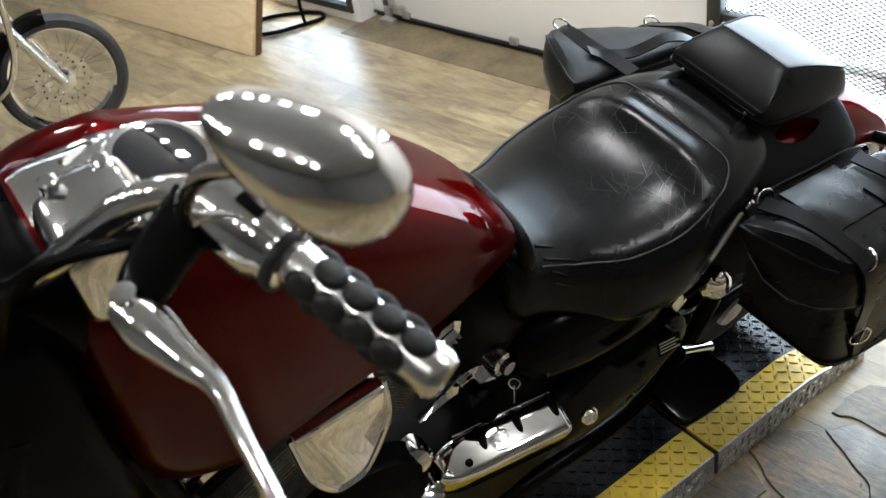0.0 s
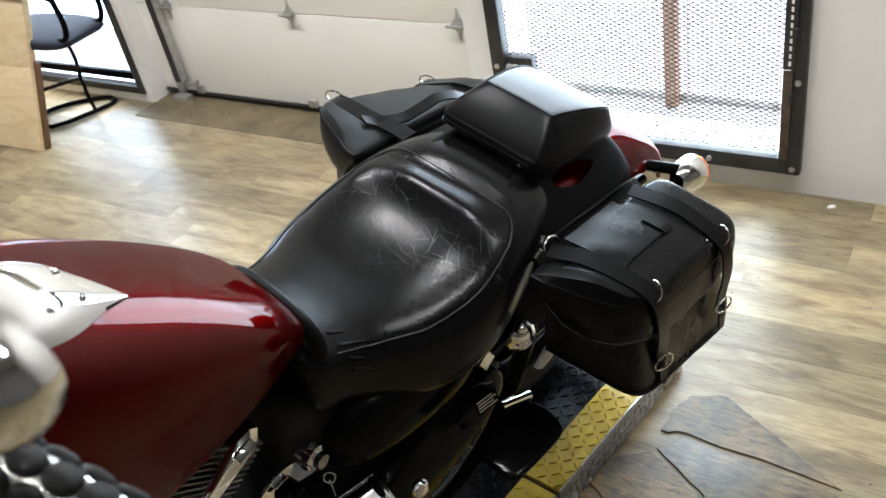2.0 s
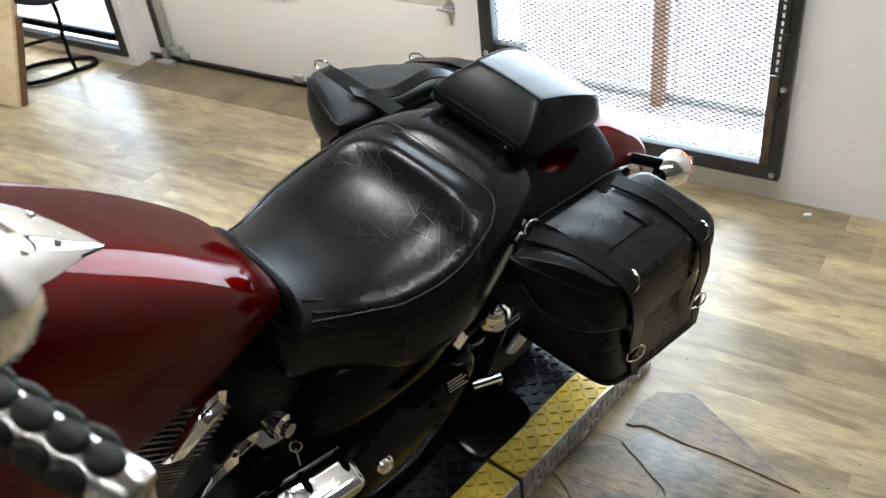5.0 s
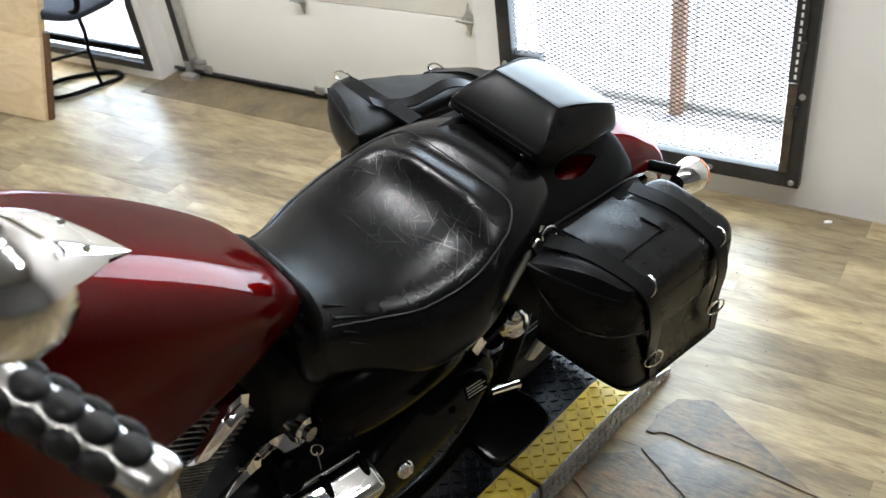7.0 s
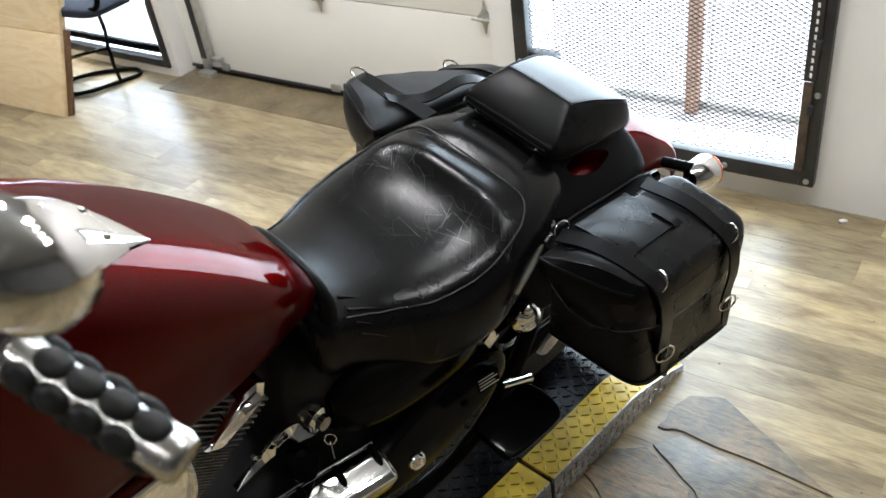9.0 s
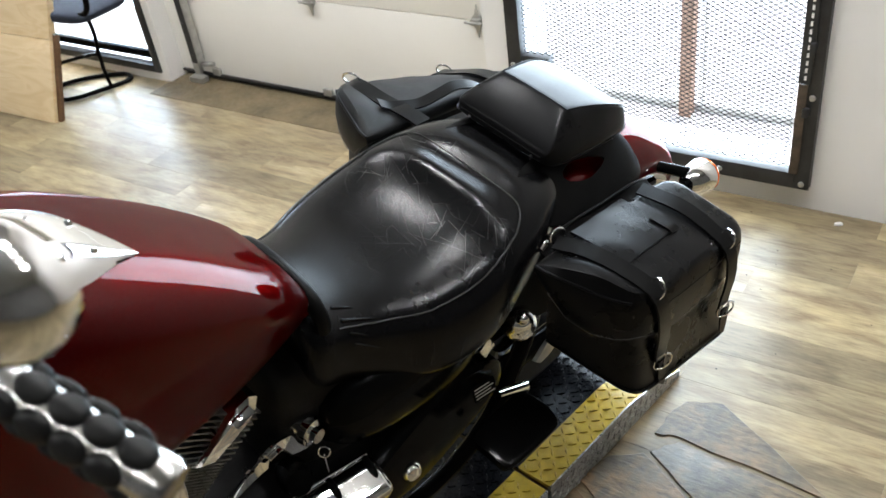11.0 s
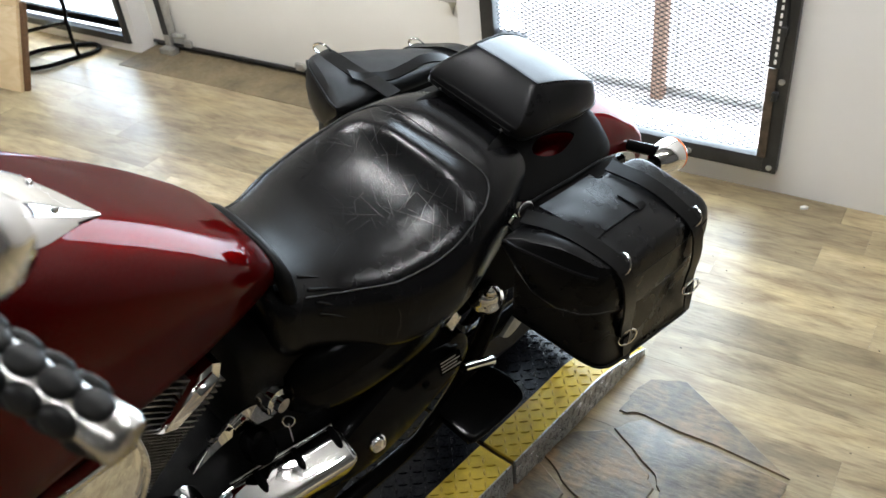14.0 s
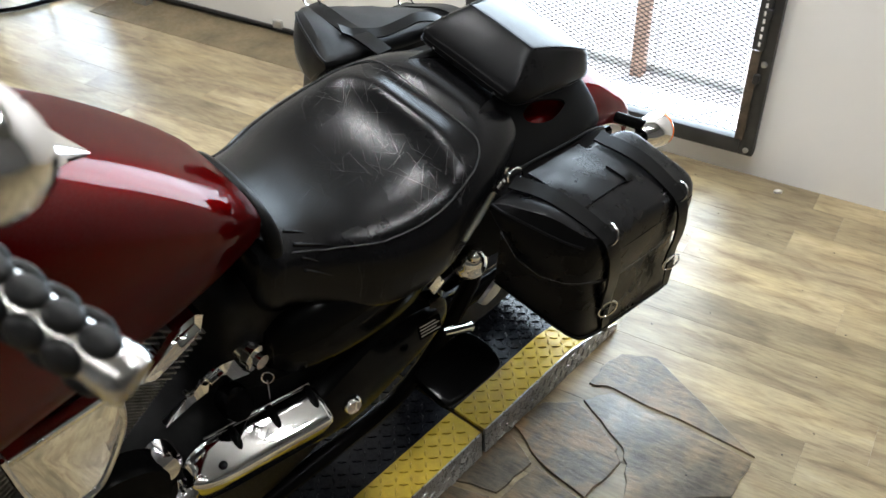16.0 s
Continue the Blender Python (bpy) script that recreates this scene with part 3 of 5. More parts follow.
part("seat", turned(loft([(-0.15, 0.1, 0.43, 0.415, 0.40), (-0.12, 0.25, 0.438, 0.415, 0.392), (0.0, 0.27, 0.442, 0.415, 0.39), (0.12, 0.25, 0.438, 0.415, 0.392), (0.15, 0.1, 0.43, 0.415, 0.40)], 3.5, 4, 28), pose(0.05, 0, 0)), BLUE_FABRIC, chair, "dark blue upholstered seat")
part("backrest", box(-0.24, -0.2, -0.13, 0.13, 0.56, 0.9, 0.018), BLUE_FABRIC, chair, "dark blue upholstered backrest")
for q in (-0.1, 0.1):
    part("armrest", tube([(0.2, q, 0.41), (0.31, q, 0.44), (0.345, q, 0.5), (0.34, q, 0.58), (0.3, q, 0.62), (0.0, q, 0.63), (-0.2, q, 0.65)], 0.0125, 10, 5), BLACK, chair)

# ---- lift platform under the motorcycle ----
LIFT = Matrix.Translation((-0.476, 1.304, 0)) @ pose(0, 0, 0, 0, 0, -10.8)
LH, LW = 0.083, 0.72
lift = thing("motorcycle_lift", LIFT, "low tread plate lift, black with yellow edges", "lift platform")


def lift_profile(y):
    if y < 0.30:
        return LH
    return max(0.012, LH - (y - 0.30) ** 1.35 * 0.46)


def plate(x0, x1, ys, name, material, parent, z_off=0.0, base=None):
    """A strip of the deck between x0 and x1 that follows the lift's profile, with thickness."""
    b = bmesh.new()
    rings = []
    for y in ys:
        z = lift_profile(y) + z_off
        zl = z - 0.008 if base is None else base
        rings.append([Vector((x0, y, zl)), Vector((x1, y, zl)), Vector((x1, y, z)), Vector((x0, y, z))])
    return part(name, skin(rings, b), material, parent)


FRONT = [-2.0, -1.0, -0.012]
REAR = [0.0, 0.15, 0.30] + [0.30 + 0.025 * k for k in range(1, 10)]
YW = 0.088
decks = []
for ys in (FRONT, REAR):
    d = plate(-LW + YW, -YW, ys, "deck", BLACKPLATE, lift)
    e = plate(-YW, 0.0, ys, "edge_strip", YELLOW, lift)
    plate(-LW, -LW + YW, ys, "edge_strip", YELLOW, lift)
    s1 = plate(-0.004, 0.003, ys, "side_plate", ALU, lift, -0.001, 0.0)
    plate(-LW - 0.003, -LW + 0.004, ys, "side_plate", ALU, lift, -0.001, 0.0)
    decks.append((d, e, s1, ys[0], ys[-1]))
plate(-LW + 0.004, -0.004, [-0.014, 0.002], "joint_rubber", RUBBER, lift, -0.03, 0.0)


def tread(parent, name, material, x0, x1, y0, y1, flat=True, x_side=0.0):
    """Raised lozenges of tread plate, set crosswise in turn."""
    verts, faces = [], []
    pitch = 0.0225
    rows, cols = int((y1 - y0) / pitch), int(((x1 - x0) if flat else LH) / pitch)
    for i in range(rows):
        for j in range(cols + 1):
            u, v = (x0 + (j + 0.5) * pitch) if flat else (0.006 + (j + 0.3) * pitch), y0 + (i + 0.5) * pitch
            if flat and u > x1 - 0.006:
                continue
            if not flat and u > lift_profile(v) - 0.008:
                continue
            a = radians(45 if (i + j) % 2 else -45) if flat else radians(20 if (i + j) % 2 else 70)
            ca, sa = math.cos(a), math.sin(a)
            k = len(verts)
            for p, q, h in ((-0.0108, 0, 0), (0, -0.0027, 0), (0.0108, 0, 0), (0, 0.0027, 0), (-0.0078, 0, 0.0026), (0, -0.0014, 0.0032), (0.0078, 0, 0.0026), (0, 0.0014, 0.0032)):
                du, dv = p * ca - q * sa, p * sa + q * ca
                if flat:
                    verts.append((u + du, v + dv, lift_profile(v + dv) + h))
                else:
                    verts.append((x_side + h, v + dv, u + du))
            faces += [(k + 4, k + 5, k + 6, k + 7)] + [(k + n, k + (n + 1) % 4, k + 4 + (n + 1) % 4, k + 4 + n) for n in range(4)]
    me = bpy.data.meshes.new(name)
    me.from_pydata(verts, [], faces)
    me.materials.append(material)
    ob = new(name, me)
    ob.parent = parent
    return tagged(ob, kind="stuff")


for d, e, s1, y0, y1 in decks:
    y0 = max(y0, -0.75)
    tread(d, "tread", BLACKPLATE, -LW + YW, -YW, y0, y1)
    tread(e, "tread", YELLOW, -YW, 0, y0, y1)
    tread(s1, "tread", ALU, 0, 0, y0, y1, False, 0.0032)

# ---- motorcycle ----
BIKE = Matrix.Translation((-0.782, 1.338, 0.085)) @ pose(0, 0, 0, 0, 0, -11.5) @ pose(0, 0, 0, 0, 16, 0)
bike = thing("motorcycle", BIKE, "maroon cruiser motorcycle with black seat and chrome parts", "motorcycle")

# tank
TANK = [(-1.02, 0.066, 1.17, 1.014, 0.914), (-0.985, 0.142, 1.245, 1.007, 0.849), (-0.9, 0.166, 1.25, 0.986, 0.825), (-0.85, 0.167, 1.235, 0.973, 0.835), (-0.8, 0.165, 1.215, 0.963, 0.852),
        (-0.74, 0.161, 1.187, 0.954, 0.87), (-0.68, 0.155, 1.151, 0.948, 0.878), (-0.62, 0.146, 1.106, 0.942, 0.88), (-0.57, 0.136, 1.064, 0.94, 0.88), (-0.53, 0.126, 1.027, 0.938, 0.878),
        (-0.49, 0.111, 0.988, 0.93, 0.871), (-0.465, 0.098, 0.963, 0.918, 0.86), (-0.445, 0.084, 0.938, 0.904, 0.848), (-0.425, 0.066, 0.898, 0.868, 0.82), (-0.41, 0.046, 0.86, 0.83, 0.8)]
TANK_N = 3.0
tank = part("fuel_tank", loft(TANK, TANK_N, 6, 64), MAROON, bike, "glossy maroon fuel tank")


TANK_FINE = np.array(smooth_path(TANK, 12))


def on_tank(x, y, lift_by=0.0):
    r = [float(np.interp(y, TANK_FINE[:, 0], TANK_FINE[:, k])) for k in range(5)]
    u = min(abs(x) / r[1], 0.999)
    return r[3] + (r[2] - r[3]) * (1 - u ** TANK_N) ** (1 / TANK_N) + lift_by


# chrome console on the tank
rings = []
for k in range(29):
    y = -0.985 + k * (0.348 / 28)
    far = float(np.interp(y, (-0.985, -0.9, -0.75, -0.715, -0.69, -0.66, -0.637), (-0.03, -0.038, -0.036, -0.03, -0.02, 0.015, 0.047)))
    near = float(np.interp(y, (-0.985, -0.96, -0.75, -0.717, -0.7, -0.657, -0.637), (0.07, 0.094, 0.096, 0.09, 0.083, 0.06, 0.05)))
    c, w = (far + near) / 2, (near - far) / 2
    ring = []
    for j in range(21):
        u = j / 10 - 1
        ring.append(Vector((c + w * u, y, on_tank(c + w * u, y, 0.015 * (1 - u ** 6) * min(1, (-0.63 - y) * 16) + 0.001))))
    ring += [Vector((x, y, on_tank(x, y, -0.012))) for x in (c + w * 0.9, c, c - w * 0.9)]
    rings.append(ring)
dash = part("console", skin(rings), CHROME, bike, "chrome tank console")
gz = on_tank(0.03, -0.862, 0.004)
g_m = Matrix.Translation((0.03, -0.862, gz)) @ pose(0, 0, 0, -12, 6, 0)
gauge = part("speedometer", lathe([(0.001, 0.012), (0.046, 0.014), (0.052, 0.012), (0.056, -0.014)], g_m, 36), CHROME, dash)
part("glass", lathe([(0.001, 0.0185), (0.03, 0.018), (0.042, 0.0155), (0.0425, 0.01)], g_m, 36), DARKGLASS, dash, "dark gauge glass")
for y in (-0.72, -0.685):
    for s in (-1, 1):
        x = 0.035 + s * 0.026 * (1 - (y + 0.7) * 9)
        part("screw", lathe([(0.001, 0.005), (0.004, 0.004), (0.005, 0)], Matrix.Translation((x, y, on_tank(x, y, 0.012))), 10), CHROME, dash)


# rider's seat: a broad dished saddle whose sides hang down
def dish(v):
    """A hollow for the rider, a bolster behind it, a crease and a low roll towards the pad."""
    x, y, z = v
    if z > 0.77:
        k = max(0.0, 1 - (x / 0.15) ** 2) * max(0.0, 1 - ((y + 0.25) / 0.16) ** 2)
        edge = math.exp(-(x / 0.14) ** 6)
        z -= 0.008 * k
        z += 0.006 * math.exp(-((y + 0.082 + 0.9 * x * x) / 0.02) ** 2) * edge
        z -= 0.0065 * math.exp(-((y + 0.043 - 0.1 * x) / 0.021) ** 2) * math.exp(-((x + 0.005) / 0.088) ** 4)
        z += 0.0008 * math.sin(60 * x + 18 * y) * math.exp(-((y + 0.1) / 0.05) ** 2)
    return Vector((x, y, z))


SEATROWS = [(-0.46, 0.1, 0.86, 0.8, 0.735), (-0.452, 0.112, 0.868, 0.792, 0.715), (-0.435, 0.122, 0.868, 0.785, 0.7), (-0.4, 0.129, 0.858, 0.772, 0.687), (-0.34, 0.15, 0.845, 0.735, 0.657), (-0.26, 0.186, 0.835, 0.71, 0.632), (-0.16, 0.2, 0.838, 0.72, 0.627),
            (-0.06, 0.18, 0.859, 0.755, 0.643), (0.02, 0.155, 0.863, 0.762, 0.668), (0.09, 0.125, 0.842, 0.756, 0.69), (0.13, 0.1, 0.8, 0.748, 0.71)]
seat = part("seat", loft(SEATROWS, 2.9, 8, 72, dish), SEAT, bike, "black leather saddle with scuffed highlights")


def seat_point(y, a, off=0.0, n=2.9):
    r = min(smooth_path(SEATROWS, 12), key=lambda q: abs(q[0] - y))
    c, s_ = math.cos(a), math.sin(a)
    return dish(Vector((r[1] * math.copysign(abs(c) ** (2 / n), c), y, r[3] + ((r[2] - r[3]) if s_ > 0 else (r[3] - r[4])) * math.copysign(abs(s_) ** (2 / n), s_) + off)))


def seam_line(a_left, y0, y1, k=14):
    """Round the top panel: along one side, over the back in a soft curve, along the other side."""
    left = []
    for i in range(k + 1):
        left.append((y0 + (y1 - 0.06 - y0) * i / k, a_left))
    for i in range(1, 9):
        u = i / 8
        left.append((y1 - 0.06 + 0.06 * math.sin(u * math.pi / 2), a_left + (1.05 - a_left) * (1 - math.cos(u * math.pi / 2))))
    over = [(y1, 1.05 + (math.pi / 2 - 1.05) * i / 5) for i in range(1, 6)]
    near = [seat_point(y, a, 0.001) for y, a in left + over]
    return near + [Vector((-p.x, p.y, p.z)) for p in reversed(near[:-1])]


part("piping", tube(seam_line(0.72, -0.405, -0.035, 24), 0.0013, 6, 1), SEAM, seat, "thin grey stitched seam")
part("piping", tube([seat_point(-0.42 + 0.5 * i / 20, -0.95, -0.001) for i in range(21)], 0.005, 8, 1), STRAP, seat, "black leather hem")
part("nose_collar", tube(oval_ring(-0.427, 0.094, 0.902, 0.845, 0.79, 2.5, 48)[0:25], 0.0125, 10, 1), STRAP, seat, "black leather collar against the tank")
for a in (0.35, 0.6, 0.85, 1.1):
    p = seat_point(-0.395, a, 0.0)
    q = seat_point(-0.352 + 0.02 * math.sin(9 * a), a - 0.08, -0.002)
    part("pleat", tube([p, p.lerp(q, 0.5) + Vector((0, 0, 0.0012)), q], [0.003, 0.0018, 0.0005], 8, 3), SEAT, seat, "small gathered pleat")
part("front_trim", tube([v + Vector((0, -0.011, 0.009)) for v in oval_ring(-0.427, 0.094, 0.902, 0.845, 0.79, 2.5, 48)[5:21]], 0.0018, 8, 1), TRIM, seat, "satin metal trim")

# passenger pad
PADROWS = [(0.047, 0.088, 0.085, 0.872, 0.882), (0.052, 0.098, 0.094, 0.867, 0.891), (0.066, 0.107, 0.094, 0.860, 0.900), (0.095, 0.112, 0.082, 0.852, 0.914), (0.122, 0.113, 0.0715, 0.846, 0.9245), (0.130, 0.113, 0.071, 0.844, 0.9255), (0.140, 0.113, 0.0725, 0.842, 0.924),
           (0.18, 0.113, 0.078, 0.834, 0.913), (0.225, 0.111, 0.085, 0.825, 0.897), (0.27, 0.106, 0.088, 0.816, 0.876), (0.298, 0.097, 0.082, 0.812, 0.858), (0.314, 0.082, 0.068, 0.811, 0.842), (0.32, 0.064, 0.05, 0.813, 0.83)]
PAD_FINE = smooth_path(PADROWS, 5)


def pad_ring(r):
    """Across the pad: flat below, a welted lower edge, leaning bulged sides and a crowned top panel."""
    y, wb, wt, zb, zt = r
    h = zt - zb
    half = [(wb * 0.6, zb - 0.002), (wb - 0.004, zb), (wb, zb + 0.1 * h), (wb * 0.97 + wt * 0.03, zb + 0.28 * h), (wb * 0.72 + wt * 0.28, zb + 0.56 * h), (wb * 0.36 + wt * 0.64, zb + 0.82 * h), (wt + 0.004, zt - 0.004), (wt - 0.003, zt), (wt * 0.6, zt + 0.001), (wt * 0.3, zt + 0.0015)]
    ring = [(0.0, zb - 0.002)] + half + [(0.0, zt + 0.002)] + [(-x, z) for x, z in reversed(half)]
    for turn in range(2):
        pairs = list(zip(ring, ring[1:] + ring[:1]))
        ring = [((1 - u) * a[0] + u * b[0], (1 - u) * a[1] + u * b[1]) for a, b in pairs for u in (0.25, 0.75)]
    return [Vector((x, y, z)) for x, z in ring]


pad = part("passenger_pad", skin([pad_ring(r) for r in PAD_FINE]), PADHIDE, bike, "black padded leather passenger seat")


def pad_row(y):
    return min(PAD_FINE, key=lambda q: abs(q[0] - y))


r = pad_row(0.130)
part("piping", tube([Vector((r[2] * k / 8, 0.1295, r[4] + 0.002 - 0.002 * abs(k / 8) ** 1.6)) for k in range(-8, 9)], 0.0012, 6, 1), STRAP, pad, "fine stitched seam")
for s in (-1, 1):
    part("piping", tube([Vector((s * q[2], q[0], q[4] - 0.0005)) for q in PAD_FINE if 0.129 < q[0] < 0.3], 0.0013, 6, 1), STRAP, pad, "fine stitched seam")
    part("hem", tube([Vector((s * (q[1] + 0.0004), q[0], q[3] + 0.012 * (q[4] - q[3]) / 0.08)) for q in PAD_FINE if q[0] < 0.31], 0.0016, 6, 1), STRAP, pad)
part("hem", tube([Vector((0.088 * k / 8, 0.0475, 0.880)) for k in range(-8, 9)], 0.0018, 6, 1), STRAP, pad)
for x in (-0.066, 0.072):
    part("stud", lathe([(0.001, 0.005), (0.004, 0.004), (0.005, 0)], along((x, 0.05, 0.872), (x, -0.5, 0.92)), 10), CHROME, pad, "small chrome stud")


# rear fender
def arc_shell(cy, cz, r, w, a0, a1, thick, steps=26, crown=0.05):
    rings = []
    for k in range(steps + 1):
        a = radians(a0 + (a1 - a0) * k / steps)
        ring = []
        for j in range(13):
            u = j / 6 - 1
            x, rr = w * math.sin(u * 1.5) / math.sin(1.5), r - crown * abs(u) ** 3
            ring.append(Vector((x, cy + rr * math.sin(a), cz + rr * math.cos(a))))
        for j in reversed(range(13)):
            u = j / 6 - 1
            x, rr = (w - thick) * math.sin(u * 1.5) / math.sin(1.5), r - thick - crown * abs(u) ** 3
            ring.append(Vector((x, cy + rr * math.sin(a), cz + rr * math.cos(a))))
        rings.append(ring)
    return skin(rings)


def fender_shell(path, w, crown, thick=0.004):
    pts = smooth_path(path, 5)
    rings = []
    for i, p in enumerate(pts):
        d = pts[min(i + 1, len(pts) - 1)] - pts[max(i - 1, 0)]
        nrm = np.array((-d[1], d[0])) / np.hypot(*d)
        ring = []
        for side, t_ in ((range(13), 0.0), (reversed(range(13)), thick)):
            for j in side:
                u = j / 6 - 1
                q = p + nrm * (-crown * abs(u) ** 2.6 - t_)
                ring.append(Vector(((w - t_) * math.sin(u * 1.5) / math.sin(1.5), q[0], q[1])))
        rings.append(ring)
    return skin(rings)


part("rear_fender", fender_shell([(-0.12, 0.66), (-0.02, 0.745), (0.12, 0.792), (0.26, 0.778), (0.38, 0.748), (0.45, 0.712), (0.50, 0.675), (0.525, 0.64)], 0.145, 0.06), MAROON, bike, "glossy maroon rear fender")


def wheel(parent, y, radius, width):
    m = Matrix.Translation((0, y, radius)) @ pose(0, 0, 0, 0, 90, 0)
    w = part("wheel", lathe([(0.03, -0.06), (0.05, -0.05), (0.05, 0.05), (0.03, 0.06)], m, 24), CHROME, parent)
    prof = [(radius - 0.1, -width / 2 + 0.02), (radius - 0.06, -width / 2), (radius - 0.02, -width / 2 + 0.01), (radius, -width / 4), (radius, width / 4), (radius - 0.02, width / 2 - 0.01), (radius - 0.06, width / 2), (radius - 0.1, width / 2 - 0.02)]
    part("tyre", lathe(prof, m, 48, hollow=True), TYRE, w, "black tyre")
    part("rim", lathe([(radius - 0.115, -0.04), (radius - 0.095, -0.05), (radius - 0.095, 0.05), (radius - 0.115, 0.04)], m, 48, hollow=True), BLACK, w)
    for k in range(20):
        a = 2 * math.pi * k / 20
        s = 1 if k % 2 else -1
        p = m @ Vector((0.048 * math.cos(a), 0.048 * math.sin(a), 0.035 * s))
        q = m @ Vector(((radius - 0.11) * math.cos(a + 0.3 * s), (radius - 0.11) * math.sin(a + 0.3 * s), 0.01 * s))
        part("spoke", tube([p, q], 0.002, 5, 1), CHROME, w)
    return w


wheel(bike, 0.30, 0.315, 0.16)
wheel(bike, -1.40, 0.315, 0.12)

# engine
part("crankcase", loft([(-0.86, 0.05, 0.4, 0.32, 0.2), (-0.82, 0.12, 0.5, 0.34, 0.15), (-0.6, 0.15, 0.56, 0.36, 0.14), (-0.4, 0.15, 0.54, 0.36, 0.15), (-0.25, 0.12, 0.48, 0.36, 0.18), (-0.22, 0.05, 0.4, 0.34, 0.24)], 4, 4, 32), ENGINE, bike, "black engine crankcase")


def cylinder(y0, z0, y1, z1, near):
    """A barrel with close thin fins and a head with wider, deeper ones."""
    p, q = Vector((0.0, y0, z0)), Vector((0.0, y1, z1))
    m = along(p, q)
    h = (q - p).length
    body = part("cylinder", turned(box(-near + 0.025, near - 0.025, -0.07, 0.07, 0, h, 0.02), m), ENGINE, bike, "black finned engine cylinder")
    z, k = 0.008, 0
    while z < h - 0.01:
        head = z > h * 0.62
        b = turned(box(-near, near, -0.086 if head else -0.08, 0.086 if head else 0.08, z, z + (0.003 if head else 0.0016), 0.0), m)
        for c in b.verts:
            c.co.y += 0.012 * (c.co.x / near) ** 2
        part("fin", b, FIN, body)
        z += 0.0098 if head else 0.0056
    return body, m, h


cyl_r, mr, hr = cylinder(-0.80, 0.668, -0.612, 0.858, 0.108)
cyl_f, mf, hf = cylinder(-0.80, 0.56, -0.90, 0.76, 0.108)
for body, m, h in ((cyl_r, mr, hr), (cyl_f, mf, hf)):
    part("rocker_cover", turned(box(-0.08, 0.08, -0.08, 0.08, h + 0.002, h + 0.03, 0.014), m), CHROME, body, "chrome rocker cover")
    for s in (-1, 1):
        part("bolt", lathe([(0.001, 0.012), (0.009, 0.01), (0.01, 0)], m @ pose(0.06, s * 0.05, h + 0.03), 12), CHROME, body)
# frame tubes
for s in (-1, 1):
    part("frame_tube", tube([(s * 0.1, -1.0, 0.95), (s * 0.13, -0.95, 0.6), (s * 0.15, -0.85, 0.25), (s * 0.15, -0.4, 0.2), (s * 0.16, -0.1, 0.25), (s * 0.14, 0.05, 0.5), (s * 0.12, 0.0, 0.7)], 0.018, 10, 5), BLACK, bike)
    part("fork_leg", tube([(s * 0.11, -1.4, 0.315), (s * 0.11, -1.08, 1.1)], 0.026, 12, 1), BLACK, bike, "black fork leg")
    part("swingarm", tube([(s * 0.12, -0.1, 0.36), (s * 0.12, 0.3, 0.315)], 0.022, 10, 1), BLACK, bike)
    part("fender_rail", tube([(s * 0.13, 0.02, 0.66), (s * 0.135, 0.2, 0.68), (s * 0.13, 0.42, 0.63)], 0.012, 8, 4), BLACK, bike)
part("front_fender", arc_shell(-1.40, 0.315, 0.36, 0.08, -70, 60, 0.004, crown=0.06), MAROON, bike, "maroon front fender")
part("headlight", lathe([(0.001, 0.14), (0.05, 0.12), (0.085, 0.05), (0.095, 0), (0.09, -0.01), (0.001, -0.02)], along((0, -1.22, 0.98), (0, -0.9, 1.0)), 28), CHROME, bike, "chrome headlight shell")

# black side cover below the seat
part("side_cover", loft([(-0.45, 0.02, 0.69, 0.65, 0.61), (-0.42, 0.045, 0.72, 0.65, 0.585), (-0.35, 0.06, 0.725, 0.645, 0.56), (-0.24, 0.062, 0.71, 0.63, 0.54), (-0.15, 0.05, 0.68, 0.61, 0.535), (-0.12, 0.02, 0.64, 0.6, 0.56)], 2.6, 5, 32, xc=0.112), BLACK, bike, "glossy black side cover")
part("side_cover", loft([(-0.45, 0.02, 0.69, 0.65, 0.61), (-0.42, 0.045, 0.72, 0.65, 0.585), (-0.35, 0.06, 0.725, 0.645, 0.56), (-0.24, 0.062, 0.71, 0.63, 0.54), (-0.15, 0.05, 0.68, 0.61, 0.535), (-0.12, 0.02, 0.64, 0.6, 0.56)], 2.6, 5, 32, xc=-0.112), BLACK, bike, "glossy black side cover")

# slotted chrome engine cover
ax, nz = Vector((0.12, 0.99, -0.07)).normalized(), Vector((0.2, -0.03, 0.98))
nz = (nz - ax * nz.dot(ax)).normalized()
COVER = Matrix((ax.cross(nz), ax, nz)).transposed().to_4x4()
COVER.translation = (0.166, -0.503, 0.512)
cov = loft([(-0.127, 0.012, 0.004, -0.012, -0.04), (-0.122, 0.02, 0.016, -0.01, -0.055), (-0.11, 0.028, 0.024, -0.005, -0.068), (-0.09, 0.034, 0.029, 0.0, -0.075), (-0.06, 0.0375, 0.031, 0.0, -0.078), (0.0, 0.038, 0.0315, 0.0, -0.078), (0.095, 0.038, 0.031, 0.0, -0.078),
            (0.11, 0.037, 0.03, 0.0, -0.076), (0.116, 0.033, 0.025, 0.0, -0.072), (0.118, 0.026, 0.018, 0.0, -0.066)], 5.0, 4, 48)
cover = part("engine_cover", turned(cov, COVER), CHROME, bike, "chrome engine cover with three slots")
part("edge_rib", turned(tube([(-0.036, -0.08, 0.027), (-0.0365, 0.0, 0.0285), (-0.036, 0.108, 0.0275)], 0.0028, 8, 4), COVER), CHROME, cover)
